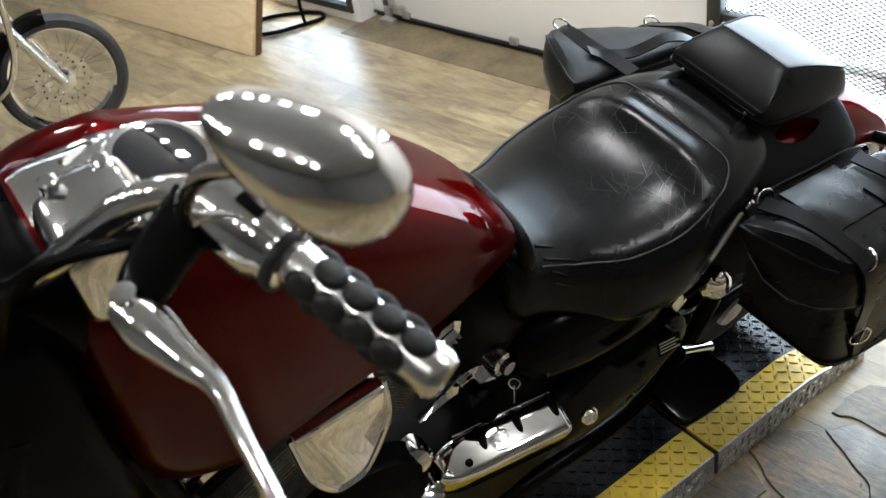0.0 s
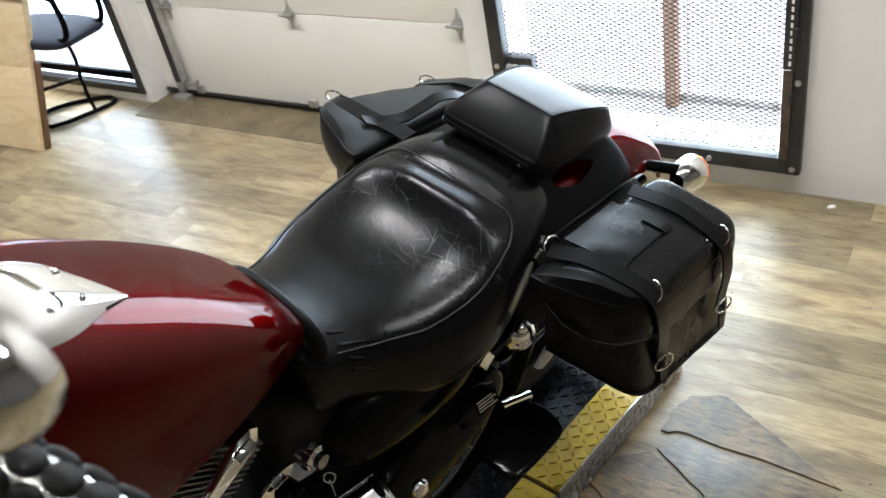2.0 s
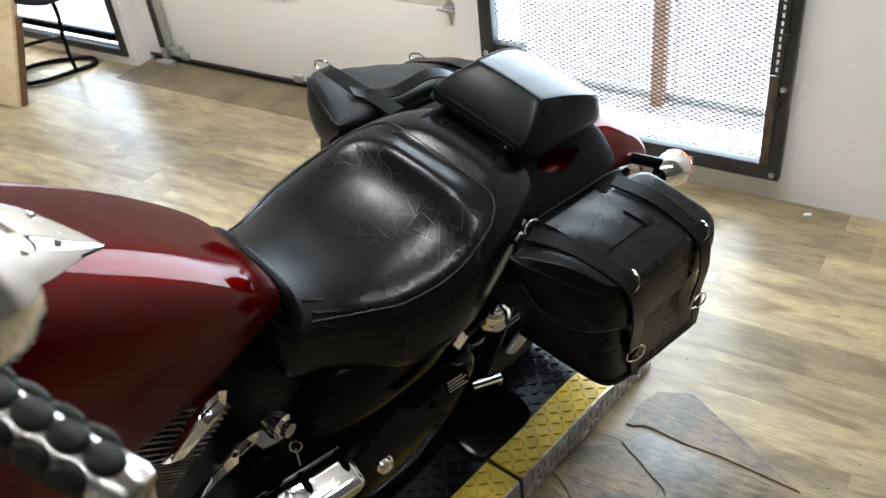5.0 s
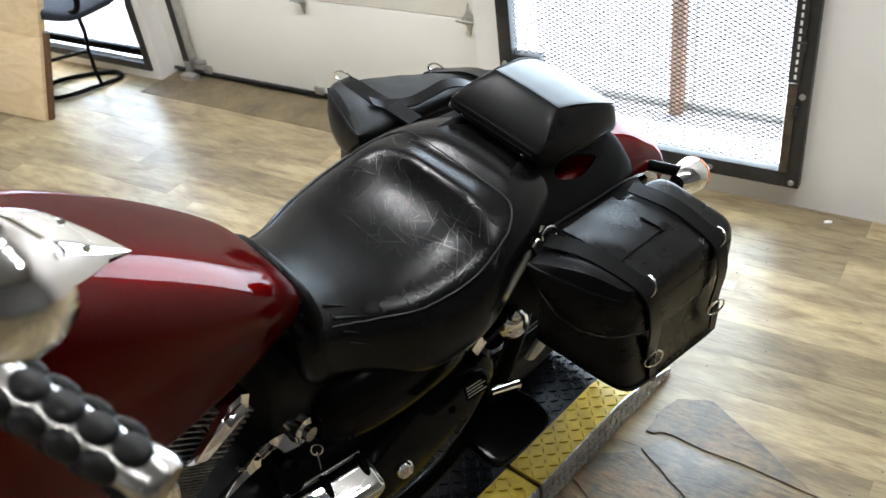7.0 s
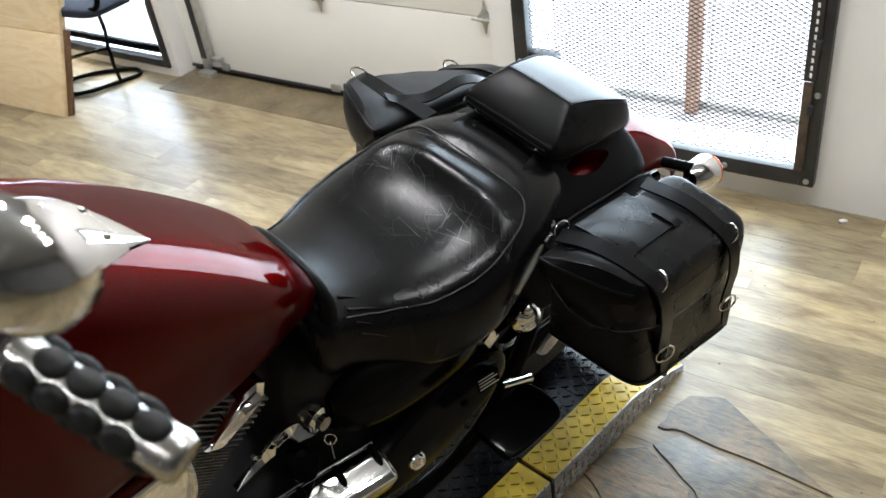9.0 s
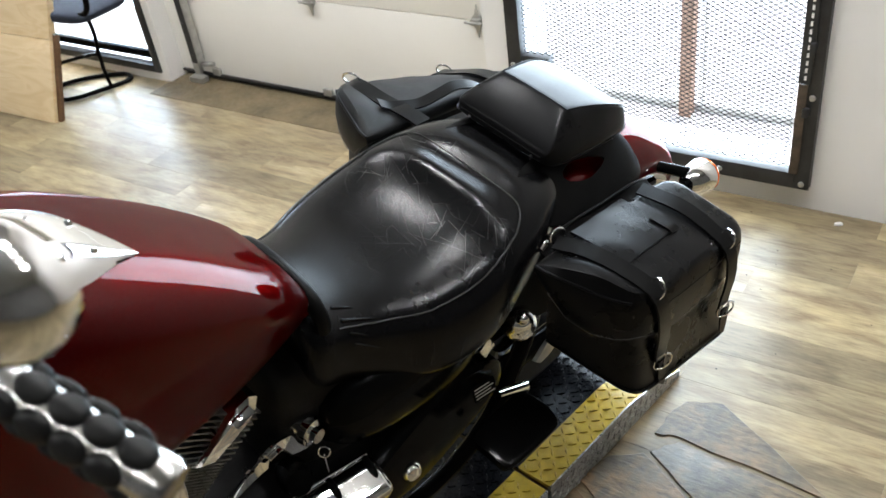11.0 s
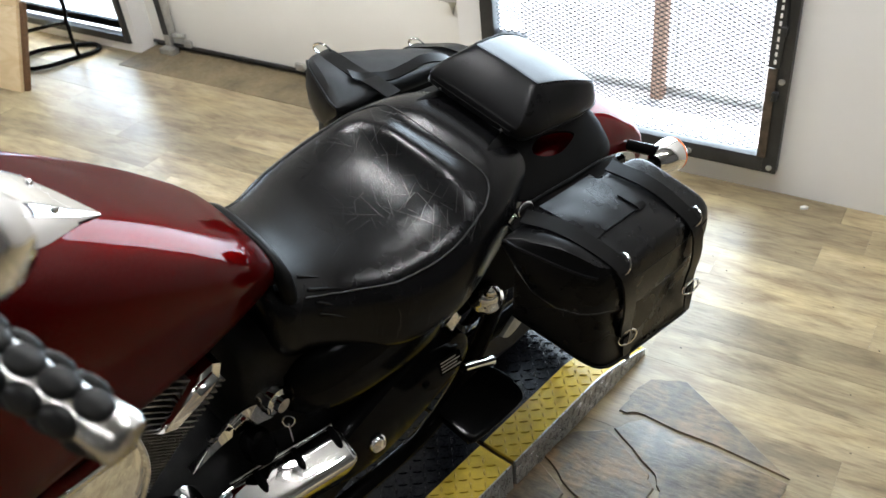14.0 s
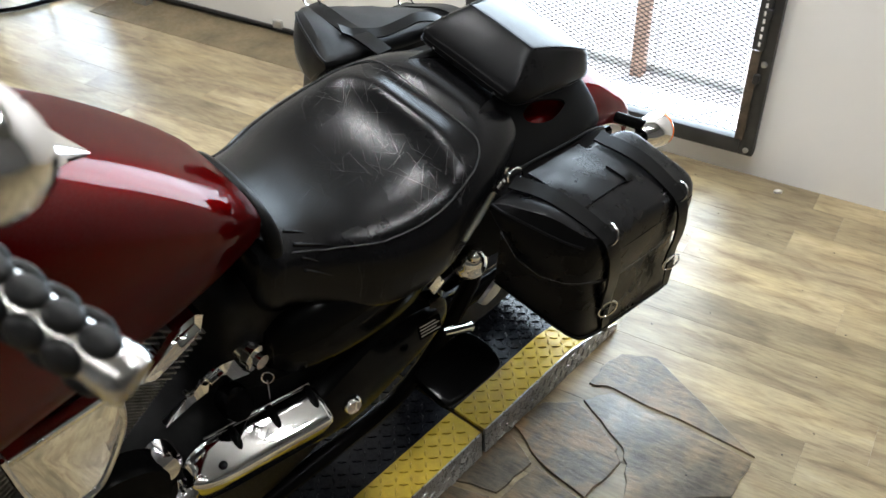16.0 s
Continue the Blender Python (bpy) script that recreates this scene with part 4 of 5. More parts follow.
for y in (-0.038, 0.03, 0.1):
    b = lathe([(0.001, 1), (0.6, 0.8), (1, 0), (0.6, -0.8), (0.001, -1)], None, 16)
    part("slot", turned(turned(b, Matrix.Diagonal((0.022, 0.0075, 0.004, 1))), COVER @ pose(-0.013, y, 0.0312, 0, 2, -4)), BLACK, cover, "black slot")
part("diamond_badge", turned(box(-0.011, 0.011, -0.011, 0.011, 0.031, 0.034, 0.001), COVER @ pose(-0.004, -0.004, -0.0018, 0, 0, 45)), SATIN, cover)
part("bolt", lathe([(0.001, 0.006), (0.006, 0.005), (0.007, 0)], COVER @ pose(0.014, -0.075, 0.0295), 12), BLACK, cover)
part("base_plate", turned(box(-0.02, 0.036, -0.2, -0.115, -0.05, -0.022, 0.008), COVER), CHROME, cover)


# chrome head covers under the tank
def plate_solid(outline, x, thick, lean):
    """A rounded plate given by its outline in y and z, standing at x, leaning back at the top."""
    pts = smooth_path(outline + [outline[0]], 4)[:-1]
    cz = sum(p[1] for p in pts) / len(pts)
    cy = sum(p[0] for p in pts) / len(pts)
    rings = []
    for d, k in ((0, 1.0), (thick * 0.7, 1.0), (thick, 0.94), (thick * 1.08, 0.8)):
        rings.append([Vector((x + d - (p[1] - cz) * lean, cy + (p[0] - cy) * k, cz + (p[1] - cz) * k)) for p in pts])
    return skin(rings)


HEAD = [(-0.836, 0.822), (-0.832, 0.838), (-0.80, 0.843), (-0.74, 0.849), (-0.706, 0.848), (-0.693, 0.828), (-0.692, 0.79), (-0.702, 0.752), (-0.742, 0.699), (-0.77, 0.688), (-0.80, 0.694), (-0.826, 0.74)]
hc = part("head_cover", plate_solid(HEAD, 0.105, 0.03, 0.25), CHROME, bike, "chrome front cylinder head cover")
part("top_ledge", turned(box(-0.006, 0.014, -0.066, 0.066, -0.012, 0.008, 0.004), Matrix.Translation((0.128, -0.767, 0.838)) @ pose(0, 0, 0, 3, 12, 0)), CHROME, hc, "raised chrome ledge")
part("rim", tube([(0.138 - (z - 0.77) * 0.25, y, z) for y, z in HEAD[5:]] + [(0.122, -0.834, 0.815)], 0.0045, 8, 4), CHROME, hc, "rolled chrome rim")
part("badge", turned(lathe([(0.001, 0.003), (0.5, 0.0028), (0.9, 0.002), (1.0, 0.0)], None, 20), Matrix.Translation((0.139, -0.745, 0.752)) @ pose(0, 0, 0, 0, 78, 0) @ Matrix.Diagonal((0.006, 0.02, 1, 1))), SATIN, hc)
rc = part("head_cover", skin([[Vector((x, y, z)) for y, z in ((-0.668, 0.786), (-0.64, 0.812), (-0.6, 0.836), (-0.568, 0.846), (-0.556, 0.836), (-0.566, 0.818), (-0.6, 0.796), (-0.645, 0.772))] for x in (0.07, 0.112)] + [[Vector((0.124 - 0.06 * (z - 0.8), -0.612 + (y + 0.612) * 0.82, 0.81 + (z - 0.81) * 0.7)) for y, z in ((-0.668, 0.786), (-0.64, 0.812), (-0.6, 0.836), (-0.568, 0.846), (-0.556, 0.836), (-0.566, 0.818), (-0.6, 0.796), (-0.645, 0.772))]]), CHROME, bike, "faceted chrome rear cylinder head cover")
part("step", turned(box(-0.004, 0.01, -0.016, 0.016, -0.01, 0.01, 0.002), Matrix.Translation((0.118, -0.586, 0.828)) @ pose(0, 0, 0, 24, 25, 10)), CHROME, rc)
rows_ = []
for y, zt, zb in smooth_path([(-0.618, 0.604, 0.6015), (-0.585, 0.620, 0.614), (-0.558, 0.636, 0.621), (-0.535, 0.652, 0.620), (-0.505, 0.651, 0.609), (-0.478, 0.632, 0.596), (-0.455, 0.608, 0.590)], 4):
    rows_.append([Vector((0.098, y, zb)), Vector((0.102, y, zb)), Vector((0.094, y, zt)), Vector((0.090, y, zt))])
bracket = part("chrome_bracket", skin(rows_), CHROME, bike, "thin chrome bracket")
part("fold", turned(box(-0.003, 0.006, -0.012, 0.012, -0.009, 0.009, 0.002), Matrix.Translation((0.099, -0.528, 0.638)) @ pose(0, 0, 0, 15, 0, 0)), CHROME, bracket)
for y in (-0.575, -0.548):
    part("fold", turned(box(-0.002, 0.005, -0.004, 0.004, -0.012, 0.008, 0.0015), Matrix.Translation((0.093, y, 0.642)) @ pose(0, 0, 0, 35, 0, 0)), CHROME, bracket)
part("intake_cap", lathe([(0.001, 0.03), (0.02, 0.028), (0.026, 0.01), (0.026, -0.03)], along((0.125, -0.515, 0.585), (0.35, -0.6, 0.8)), 24), BLACK, bike)
part("cover_button", lathe([(0.001, 0.014), (0.02, 0.012), (0.026, 0.0), (0.026, -0.03)], along((0.135, -0.648, 0.575), (0.4, -0.75, 0.75)), 24), CHROME, bike)
cc = part("cam_cover", plate_solid([(-0.86, 0.60), (-0.78, 0.625), (-0.70, 0.618), (-0.645, 0.58), (-0.65, 0.52), (-0.76, 0.48), (-0.86, 0.52)], 0.115, 0.04, 0.3), BLACK, bike, "black cam cover with chrome bands")
for k in range(3):
    part("band", tube([(0.158 - 0.1 * d, -0.80 + 0.025 * k + d * 0.1, 0.602 - 0.03 * k - abs(d) * 0.15) for d in (-0.35, -0.1, 0.15, 0.4)], 0.008 - 0.002 * k, 8, 4), CHROME, cc, "chrome band")
part("air_box", loft([(-0.52, 0.06, 0.74, 0.66, 0.5), (-0.48, 0.1, 0.79, 0.68, 0.44), (-0.3, 0.125, 0.76, 0.66, 0.42), (-0.1, 0.125, 0.74, 0.64, 0.42), (0.03, 0.09, 0.74, 0.64, 0.45), (0.05, 0.04, 0.7, 0.62, 0.5)], 4, 4, 32), ENGINE, bike, "black box below the seat")
# handlebar with controls, mirrored except for the levers
GRIP_OUT, GRIP_IN = Vector((0.405, -0.815, 1.325)), Vector((0.285, -0.853, 1.352))


def handle_side(s):
    fl = Matrix.Diagonal((s, 1, 1, 1))

    def put(bm):
        return turned(bm, fl)
    part("handlebar", put(tube([(0.0, -1.04, 1.2), (0.07, -1.03, 1.22), (0.13, -0.985, 1.29), (0.17, -0.92, 1.355), (0.215, -0.872, 1.368), tuple(GRIP_IN), tuple(GRIP_OUT)], 0.0125, 12, 6)), CHROME, bike, "chrome handlebar")
    m = along(GRIP_IN, GRIP_OUT)
    n = (GRIP_OUT - GRIP_IN).length
    g = part("grip", put(lathe([(0.012, 0.0), (0.0185, 0.002), (0.0185, 0.012), (0.0178, 0.02), (0.0178, n - 0.02), (0.0185, n - 0.012), (0.019, n), (0.016, n + 0.006), (0.001, n + 0.007)], m, 24)), SATIN, bike, "chrome grip with oval rubber pads")
    for k in range(4):
        for j in range(5):
            a = 2 * math.pi * (j + 0.15) / 5
            c = m @ Vector((math.cos(a) * 0.0175, math.sin(a) * 0.0175, 0.019 + (k + 0.5 * (j % 2)) * (n - 0.02) / 4.3))
            o = (m.to_3x3() @ Vector((math.cos(a), math.sin(a), 0))).normalized()
            ax = (m.to_3x3() @ Vector((0, 0, 1))).normalized()
            fr = Matrix((ax, o.cross(ax), o)).transposed().to_4x4()
            fr.translation = c
            b = lathe([(0.001, 1.0), (0.5, 0.92), (0.85, 0.6), (1.0, 0.0), (1.0, -0.6)], None, 14)
            part("rubber_pad", put(turned(b, fr @ Matrix.Diagonal((0.0140, 0.0112, 0.005, 1)))), RUBBER, g, "black rubber pad")
    sw = part("switch_housing", put(lathe([(0.013, -0.078), (0.026, -0.077), (0.0315, -0.07), (0.0325, -0.05), (0.0315, -0.02), (0.0275, -0.014), (0.0275, -0.002), (0.02, 0.002)], m, 28)), CHROME, bike, "chrome switch housing")
    part("rubber_collar", put(lathe([(0.027, -0.01), (0.0285, -0.007), (0.0285, -0.003), (0.027, 0.0)], m, 28)), RUBBER, sw)
    part("switch_button", put(turned(box(-0.007, 0.007, 0.024, 0.035, -0.05, -0.028, 0.002), m)), BLACK, sw)
    per = part("lever_perch", put(tube([(0.212, -0.885, 1.362), (0.222, -0.915, 1.355), (0.238, -0.943, 1.347), (0.25, -0.96, 1.343)], [0.026, 0.022, 0.02, 0.014], 12, 4)), BLACK, bike, "black lever perch")
    part("pivot_bolt", put(lathe([(0.001, 0.012), (0.009, 0.01), (0.01, -0.02)], Matrix.Translation((0.25, -0.962, 1.353)), 12)), CHROME, per)
    part("lever", put(tube([(0.246, -0.966, 1.344), (0.268, -0.958, 1.342), (0.302, -0.95, 1.34), (0.336, -0.941, 1.339), (0.37, -0.944, 1.338), (0.42, -0.948, 1.336), (0.455, -0.953, 1.335)], [0.013, 0.019, 0.014, 0.0085, 0.0068, 0.0065, 0.008], 10, 4)), CHROME, bike, "polished brake or clutch lever")
    stem = part("mirror_stem", put(tube([(0.225, -0.9, 1.365), (0.24, -0.905, 1.40), (0.27, -0.895, 1.45), (0.315, -0.88, 1.485)], 0.0065, 10, 5)), CHROME, bike)
    return stem


def mirror_shell(s):
    fl = Matrix.Diagonal((s, 1, 1, 1))
    c = Vector((0.347, -0.86, 1.502))
    out, fwd = Vector((0.80, 0.50, -0.33)).normalized(), Vector((0.35, -0.86, 0.38))
    fwd = (fwd - out * fwd.dot(out)).normalized()
    up = out.cross(fwd) * -1
    fr = Matrix((out, up, fwd)).transposed().to_4x4()
    fr.translation = c
    rings = []
    for k in range(13):
        u = k / 12
        sc, d = math.sqrt(max(0.0, 1 - (u * 0.995) ** 2)), 0.034 * u
        ring = []
        for j in range(40):
            a = 2 * math.pi * j / 40
            x, y = math.cos(a), math.sin(a)
            wx = 0.058 if x > 0 else 0.064
            ring.append(fr @ Vector((x * wx * sc, y * (0.034 + 0.009 * x) * sc, d)))
        rings.append(ring)
    rim = [fr @ Vector((math.cos(2 * math.pi * j / 40) * (0.058 if math.cos(2 * math.pi * j / 40) > 0 else 0.064), math.sin(2 * math.pi * j / 40) * (0.034 + 0.009 * math.cos(2 * math.pi * j / 40)), -0.008)) for j in range(40)]
    rings = [rim] + rings
    sh = part("mirror", turned(skin(rings), fl), CHROME, bike, "chrome teardrop mirror shell")
    return sh


for s in (1, -1):
    handle_side(s)
    mirror_shell(s)
riser = part("riser_clamp", loft([(-0.985, 0.03, 1.27, 1.25, 1.2), (-0.975, 0.048, 1.285, 1.25, 1.18), (-0.94, 0.052, 1.3, 1.26, 1.17), (-0.905, 0.046, 1.3, 1.265, 1.19), (-0.893, 0.03, 1.285, 1.265, 1.22)], 3.6, 5, 36, xc=0.085), CHROME, bike, "chrome handlebar riser")
for x, y in ((0.055, -0.96), (0.115, -0.96), (0.055, -0.915), (0.115, -0.915)):
    part("bolt", lathe([(0.001, 0.008), (0.006, 0.008), (0.0085, 0.006), (0.0085, -0.01)], Matrix.Translation((x, y, 1.297)), 12), CHROME, riser)
part("handlebar_clamp", turned(box(-0.05, 0.05, -0.03, 0.03, -0.03, 0.03, 0.012), Matrix.Translation((0, -1.0, 1.2))), CHROME, bike, "chrome handlebar clamp")

part("steering_head", loft([(-1.2, 0.05, 1.12, 1.0, 0.8), (-1.17, 0.11, 1.17, 1.0, 0.75), (-1.1, 0.135, 1.2, 1.0, 0.72), (-1.03, 0.13, 1.19, 1.0, 0.74), (-0.99, 0.1, 1.15, 1.0, 0.8)], 4, 4, 32), BLACK, bike, "black steering head and shroud")
for q in range(4):
    part("cable", tube([(0.2, -0.9 - 0.008 * q, 1.345), (0.15, -0.985 - 0.01 * q, 1.31), (0.09, -1.06, 1.22 - 0.02 * q), (0.07 - 0.02 * q, -1.07, 1.05), (0.05, -1.0, 0.92)], 0.0055, 8, 5), BLACK, bike, "black control cable")
part("wiring_cover", loft([(-1.06, 0.03, 1.22, 1.19, 1.16), (-1.03, 0.09, 1.25, 1.2, 1.14), (-0.99, 0.12, 1.24, 1.18, 1.1), (-0.96, 0.1, 1.22, 1.16, 1.08)], 3, 4, 28), BLACK, bike)

# passenger floorboard, chrome details
part("floorboard", turned(loft([(-0.09, 0.03, 0.01, 0, -0.01), (-0.075, 0.05, 0.012, 0, -0.012), (0.05, 0.055, 0.012, 0, -0.012), (0.08, 0.045, 0.012, 0, -0.012), (0.09, 0.02, 0.01, 0, -0.01)], 5, 4, 28), Matrix.Translation((0.265, -0.13, 0.455)) @ Matrix.Diagonal((0.9, 0.85, 0.8, 1))), BLACK, bike, "black rubber floorboard")
part("bracket_bolt", lathe([(0.001, 0.012), (0.014, 0.011), (0.018, 0.006), (0.019, 0)], along((0.185, -0.314, 0.434), (0.4, -0.36, 0.48)), 20), CHROME, bike)
part("horn_knob", lathe([(0.001, 0.03), (0.012, 0.03), (0.013, 0.02), (0.022, 0.018), (0.024, 0.006), (0.016, 0.004), (0.016, -0.02), (0.024, -0.022), (0.02, -0.03)], along((0.105, -0.477, 0.664), (0.4, -0.44, 0.70)), 24), CHROME, bike, "chrome ribbed knob")
part("dipstick_ring", ring_tube((0.165, -0.49, 0.681), (0.6, -0.6, 0.5), 0.0085, 0.0012), CHROME, bike)
part("dipstick", tube([Vector((0.165, -0.490, 0.673)), Vector((0.155, -0.474, 0.593))], 0.0012, 6, 1), CHROME, bike, "thin wire dipstick")
SHOCK = along((0.198, -0.086, 0.668), (0.25, -0.13, 0.80))
sh = part("shock_top", lathe([(0.001, 0.020), (0.012, 0.019), (0.020, 0.012), (0.024, 0.002), (0.028, -0.008), (0.031, -0.012), (0.031, -0.018), (0.024, -0.026), (0.016, -0.03), (0.001, -0.031)], SHOCK, 28), CHROME, bike, "chrome shock absorber cap")
part("cap_nut", lathe([(0.001, 0.040), (0.006, 0.039), (0.0105, 0.034), (0.012, 0.026), (0.012, 0.018)], SHOCK, 16), CHROME, sh, "domed chrome nut")
part("shock_body", lathe([(0.014, -0.031), (0.021, -0.036), (0.021, -0.2), (0.01, -0.21)], SHOCK, 20), BLACK, bike, "black shock absorber body")
part("peg", tube([(0.215, -0.135, 0.515), (0.225, -0.06, 0.478)], 0.0095, 12, 1), CHROME, bike, "chrome passenger peg")
part("mount_plate", turned(box(-0.004, 0.004, -0.016, 0.014, -0.012, 0.012, 0.004), Matrix.Translation((0.19, -0.16, 0.655)) @ pose(0, 0, 0, 25, -20, 0)), CHROME, bike)
part("belt_guard", plate_solid([(0.04, 0.41), (0.08, 0.435), (0.105, 0.43), (0.1, 0.405), (0.06, 0.395)], 0.17, 0.008, 0.2), ZINC, bike, "satin metal guard")
lp = part("lower_frame_plate", plate_solid([(-0.44, 0.47), (-0.36, 0.52), (-0.2, 0.57), (-0.09, 0.53), (-0.07, 0.46), (-0.16, 0.41), (-0.3, 0.37), (-0.42, 0.40)], 0.15, 0.03, 0.1), BLACK, bike, "black lower frame plate")
part("bolt", lathe([(0.001, 0.006), (0.007, 0.005), (0.008, 0)], along((0.186, -0.2, 0.5), (0.5, -0.25, 0.56)), 12), BLACK, lp)
plate_b = part("caution_plate", turned(box(-0.002, 0.002, -0.026, 0.026, -0.014, 0.014, 0.001), Matrix.Translation((0.198, -0.155, 0.535)) @ pose(0, 0, 0, -8, -35, 0)), BLACK, bike, "black plate with pale printed bars")
for q in range(4):
    part("printed_bar", turned(box(0.002, 0.0025, -0.023, 0.022 - 0.008 * (q % 2), -0.0095 + 0.0056 * q, -0.0075 + 0.0056 * q), Matrix.Translation((0.198, -0.155, 0.535)) @ pose(0, 0, 0, -8, -35, 0)), ZINC, plate_b)


def signal(s):
    fl = Matrix.Diagonal((s, 1, 1, 1))
    st = part("signal_stalk", turned(tube([(0.09, 0.36, 0.70), (0.14, 0.41, 0.68), (0.19, 0.46, 0.665)], 0.012, 10, 3), fl), BLACK, bike)
    b = part("turn_signal", turned(lathe([(0.001, -0.05), (0.016, -0.047), (0.026, -0.034), (0.034, -0.01), (0.036, 0.012), (0.034, 0.016)], along((0.2, 0.48, 0.65), (0.21, 0.63, 0.63)), 28), fl), CHROME, bike, "chrome turn signal with amber lens")
    part("lens", turned(lathe([(0.0345, 0.012), (0.036, 0.018), (0.03, 0.028), (0.001, 0.032)], along((0.2, 0.48, 0.65), (0.21, 0.63, 0.63)), 28), fl), AMBER, b, "amber lens")


signal(1)
signal(-1)


# ---- saddlebags ----
def saddlebag(s, label, lift_by, hang):
    """A soft box whose puffed lid comes down over the front, the outer side and the back."""
    hide = BAG if s > 0 else WORN_LEATHER
    low = Vector((0.29, 0.13, 0.5))
    bag = thing("saddlebag", BIKE @ Matrix.Translation((s * low.x, low.y, low.z)), label, "saddlebag", "pair of saddlebags")
    fl = Matrix.Diagonal((s, 1, 1, 1)) @ Matrix.Translation(-low)

    def put(bm):
        return turned(bm, fl)

    def top_z(x, y):
        """Height of the lid's rim line: level at the front, falling towards the outer rear."""
        u = (x - 0.2) / 0.157
        return lift_by + (0.796 - 0.13 * (y + 0.07)) * (1 - u) + (0.781 - (0.165 if s > 0 else 0.40) * y) * u

    def wrinkle(x, y):
        return 0.0014 * math.sin(34 * x + 21 * y + 1.3 * math.sin(23 * y)) + 0.0006 * math.sin(70 * y - 40 * x + 2)
    corners = [Vector((0.2, -0.07)), Vector((0.354, -0.004)), Vector((0.357, 0.345)), Vector((0.2, 0.33))]
    plan, side = [], []
    for q in range(4):
        a, b = corners[q], corners[(q + 1) % 4]
        k = 18 if q % 2 else 12
        for i in range(k):
            plan.append(a.lerp(b, i / k))
            side.append(q + i / k)
    for turn in range(5):
        plan = [(plan[i - 1] + plan[i] * 2 + plan[(i + 1) % len(plan)]) / 4 if abs(side[i]) > 0.01 else plan[i] for i in range(len(plan))]
    mid = Vector((0.277, 0.14))
    normal = []
    for i in range(len(plan)):
        d = plan[(i + 1) % len(plan)] - plan[i - 1]
        normal.append(Vector((d.y, -d.x)).normalized())

    def drop(f):
        """How far the lid hangs below its rim, round the plan."""
        stops = [(0, 0.02), (0.08, 0.05), (0.25, 0.095), (0.5, 0.112), (0.75, 0.105), (1.0, 0.088), (1.3, 0.108), (1.6, 0.11), (1.85, 0.095), (2, 0.08), (2.5, 0.08), (3, 0.04), (4, 0.02)]
        return float(np.interp(f, [a for a, _ in stops], [b for _, b in stops]))

    def swell(f):
        return 0.014 * math.sin(math.pi * min(1, f)) if f < 1 else 0.004

    def level(k, down, out):
        ring = []
        for p, n, f in zip(plan, normal, side):
            dz = drop(f) * down
            q = p + n * (out + swell(f) * math.sin(math.pi * min(1, down * 0.9)) * 0.8)
            ring.append(Vector((q.x + hang * dz, q.y + 0.15 * dz, top_z(p.x, p.y) - dz + 0.5 * wrinkle(q.x, q.y + down))))
        return ring

    def lid_z(x, y):
        """Puffed top of the lid inside its rim."""
        u, v = min(1, max(-1, (x - 0.277) / 0.085)), min(1, max(-1, (y - 0.14) / 0.21))
        puff = (0.011 if s > 0 else 0.004) * (1 - u * u) * (1 - v ** 4) + (0.013 if s > 0 else 0.003) * math.exp(-((y + 0.012 - 0.2 * (x - 0.277)) / 0.04) ** 2) * max(0, 1 - u * u) - 0.006 * math.exp(-((y - 0.045 - 0.4 * (x - 0.28)) / 0.022) ** 2) * (1 - u * u)
        return top_z(x, y) + puff + wrinkle(x, y)
    rings = [level(0, 1.0, 0.003), level(0, 1.0, 0.0075), level(0, 0.8, 0.0085), level(0, 0.55, 0.009), level(0, 0.3, 0.008), level(0, 0.12, 0.0065), level(0, 0.03, 0.003)]
    for k in (0.97, 0.93, 0.86, 0.76, 0.62, 0.45, 0.28, 0.12, 0.02):
        rings.append([Vector((*(mid + (p - mid) * k), lid_z(*(mid + (p - mid) * k)) + 0.001)) for p in plan])
    lid = part("lid", put(skin(rings)), hide, bag, "puffed black leather lid with a stitched edge")

    def bottom(p):
        return lift_by + 0.575 - 0.34 * (p.x - 0.22) - 0.3 * (p.y + 0.05)

    def wall(k, u, out):
        ring = []
        for p, n in zip(plan, normal):
            q = mid + (p - mid) * k + n * out
            z = bottom(p) + (top_z(p.x, p.y) - 0.012 - bottom(p)) * u
            d = top_z(p.x, p.y) - z
            ring.append(Vector((q.x + hang * d, q.y + 0.14 * d, z + (0.004 * math.sin(9 * p.y + 14 * p.x) if u < 0.1 else 0))))
        return ring
    part("body", put(skin([wall(0.75, 0.0, 0), wall(0.93, 0.01, 0), wall(0.985, 0.04, 0), wall(1.0, 0.1, -0.002), wall(1.0, 0.3, -0.004), wall(0.99, 0.55, -0.006), wall(0.97, 0.9, -0.008), wall(0.94, 1.0, -0.01)])), hide, bag, "black leather bag body")
    part("bottom_piping", put(tube([v + Vector((0, 0, 0.004)) for v in wall(0.99, 0.06, 0.002)], 0.003, 6, 1, closed=True)), STRAP, bag)

    def seam(f0, f1, down, out):
        ring = level(0, down, out)
        return [v for v, f in zip(ring, side) if f0 <= f <= f1]
    part("stitching", put(tube(seam(0.03, 1.9, 0.92, 0.0095), 0.0007, 5, 1)), STITCH, lid, "grey stitched seam")
    part("rim_welt", put(tube(seam(0, 0.97, 0.05, 0.0062), 0.0026, 6, 1)), STRAP, lid, "stitched leather welt")
    part("lid_seam", put(tube(seam(1.05, 1.95, 0.3, 0.0085), 0.0013, 5, 1)), STRAP, lid)

    # a wide tongue from the yoke lying over the lid between the straps, with a small tab
    def lying(x, y, off):
        return Vector((x, y, lid_z(x, y) + off))
    rows_ = []
    for k in range(13):
        x = 0.185 + 0.108 * k / 12
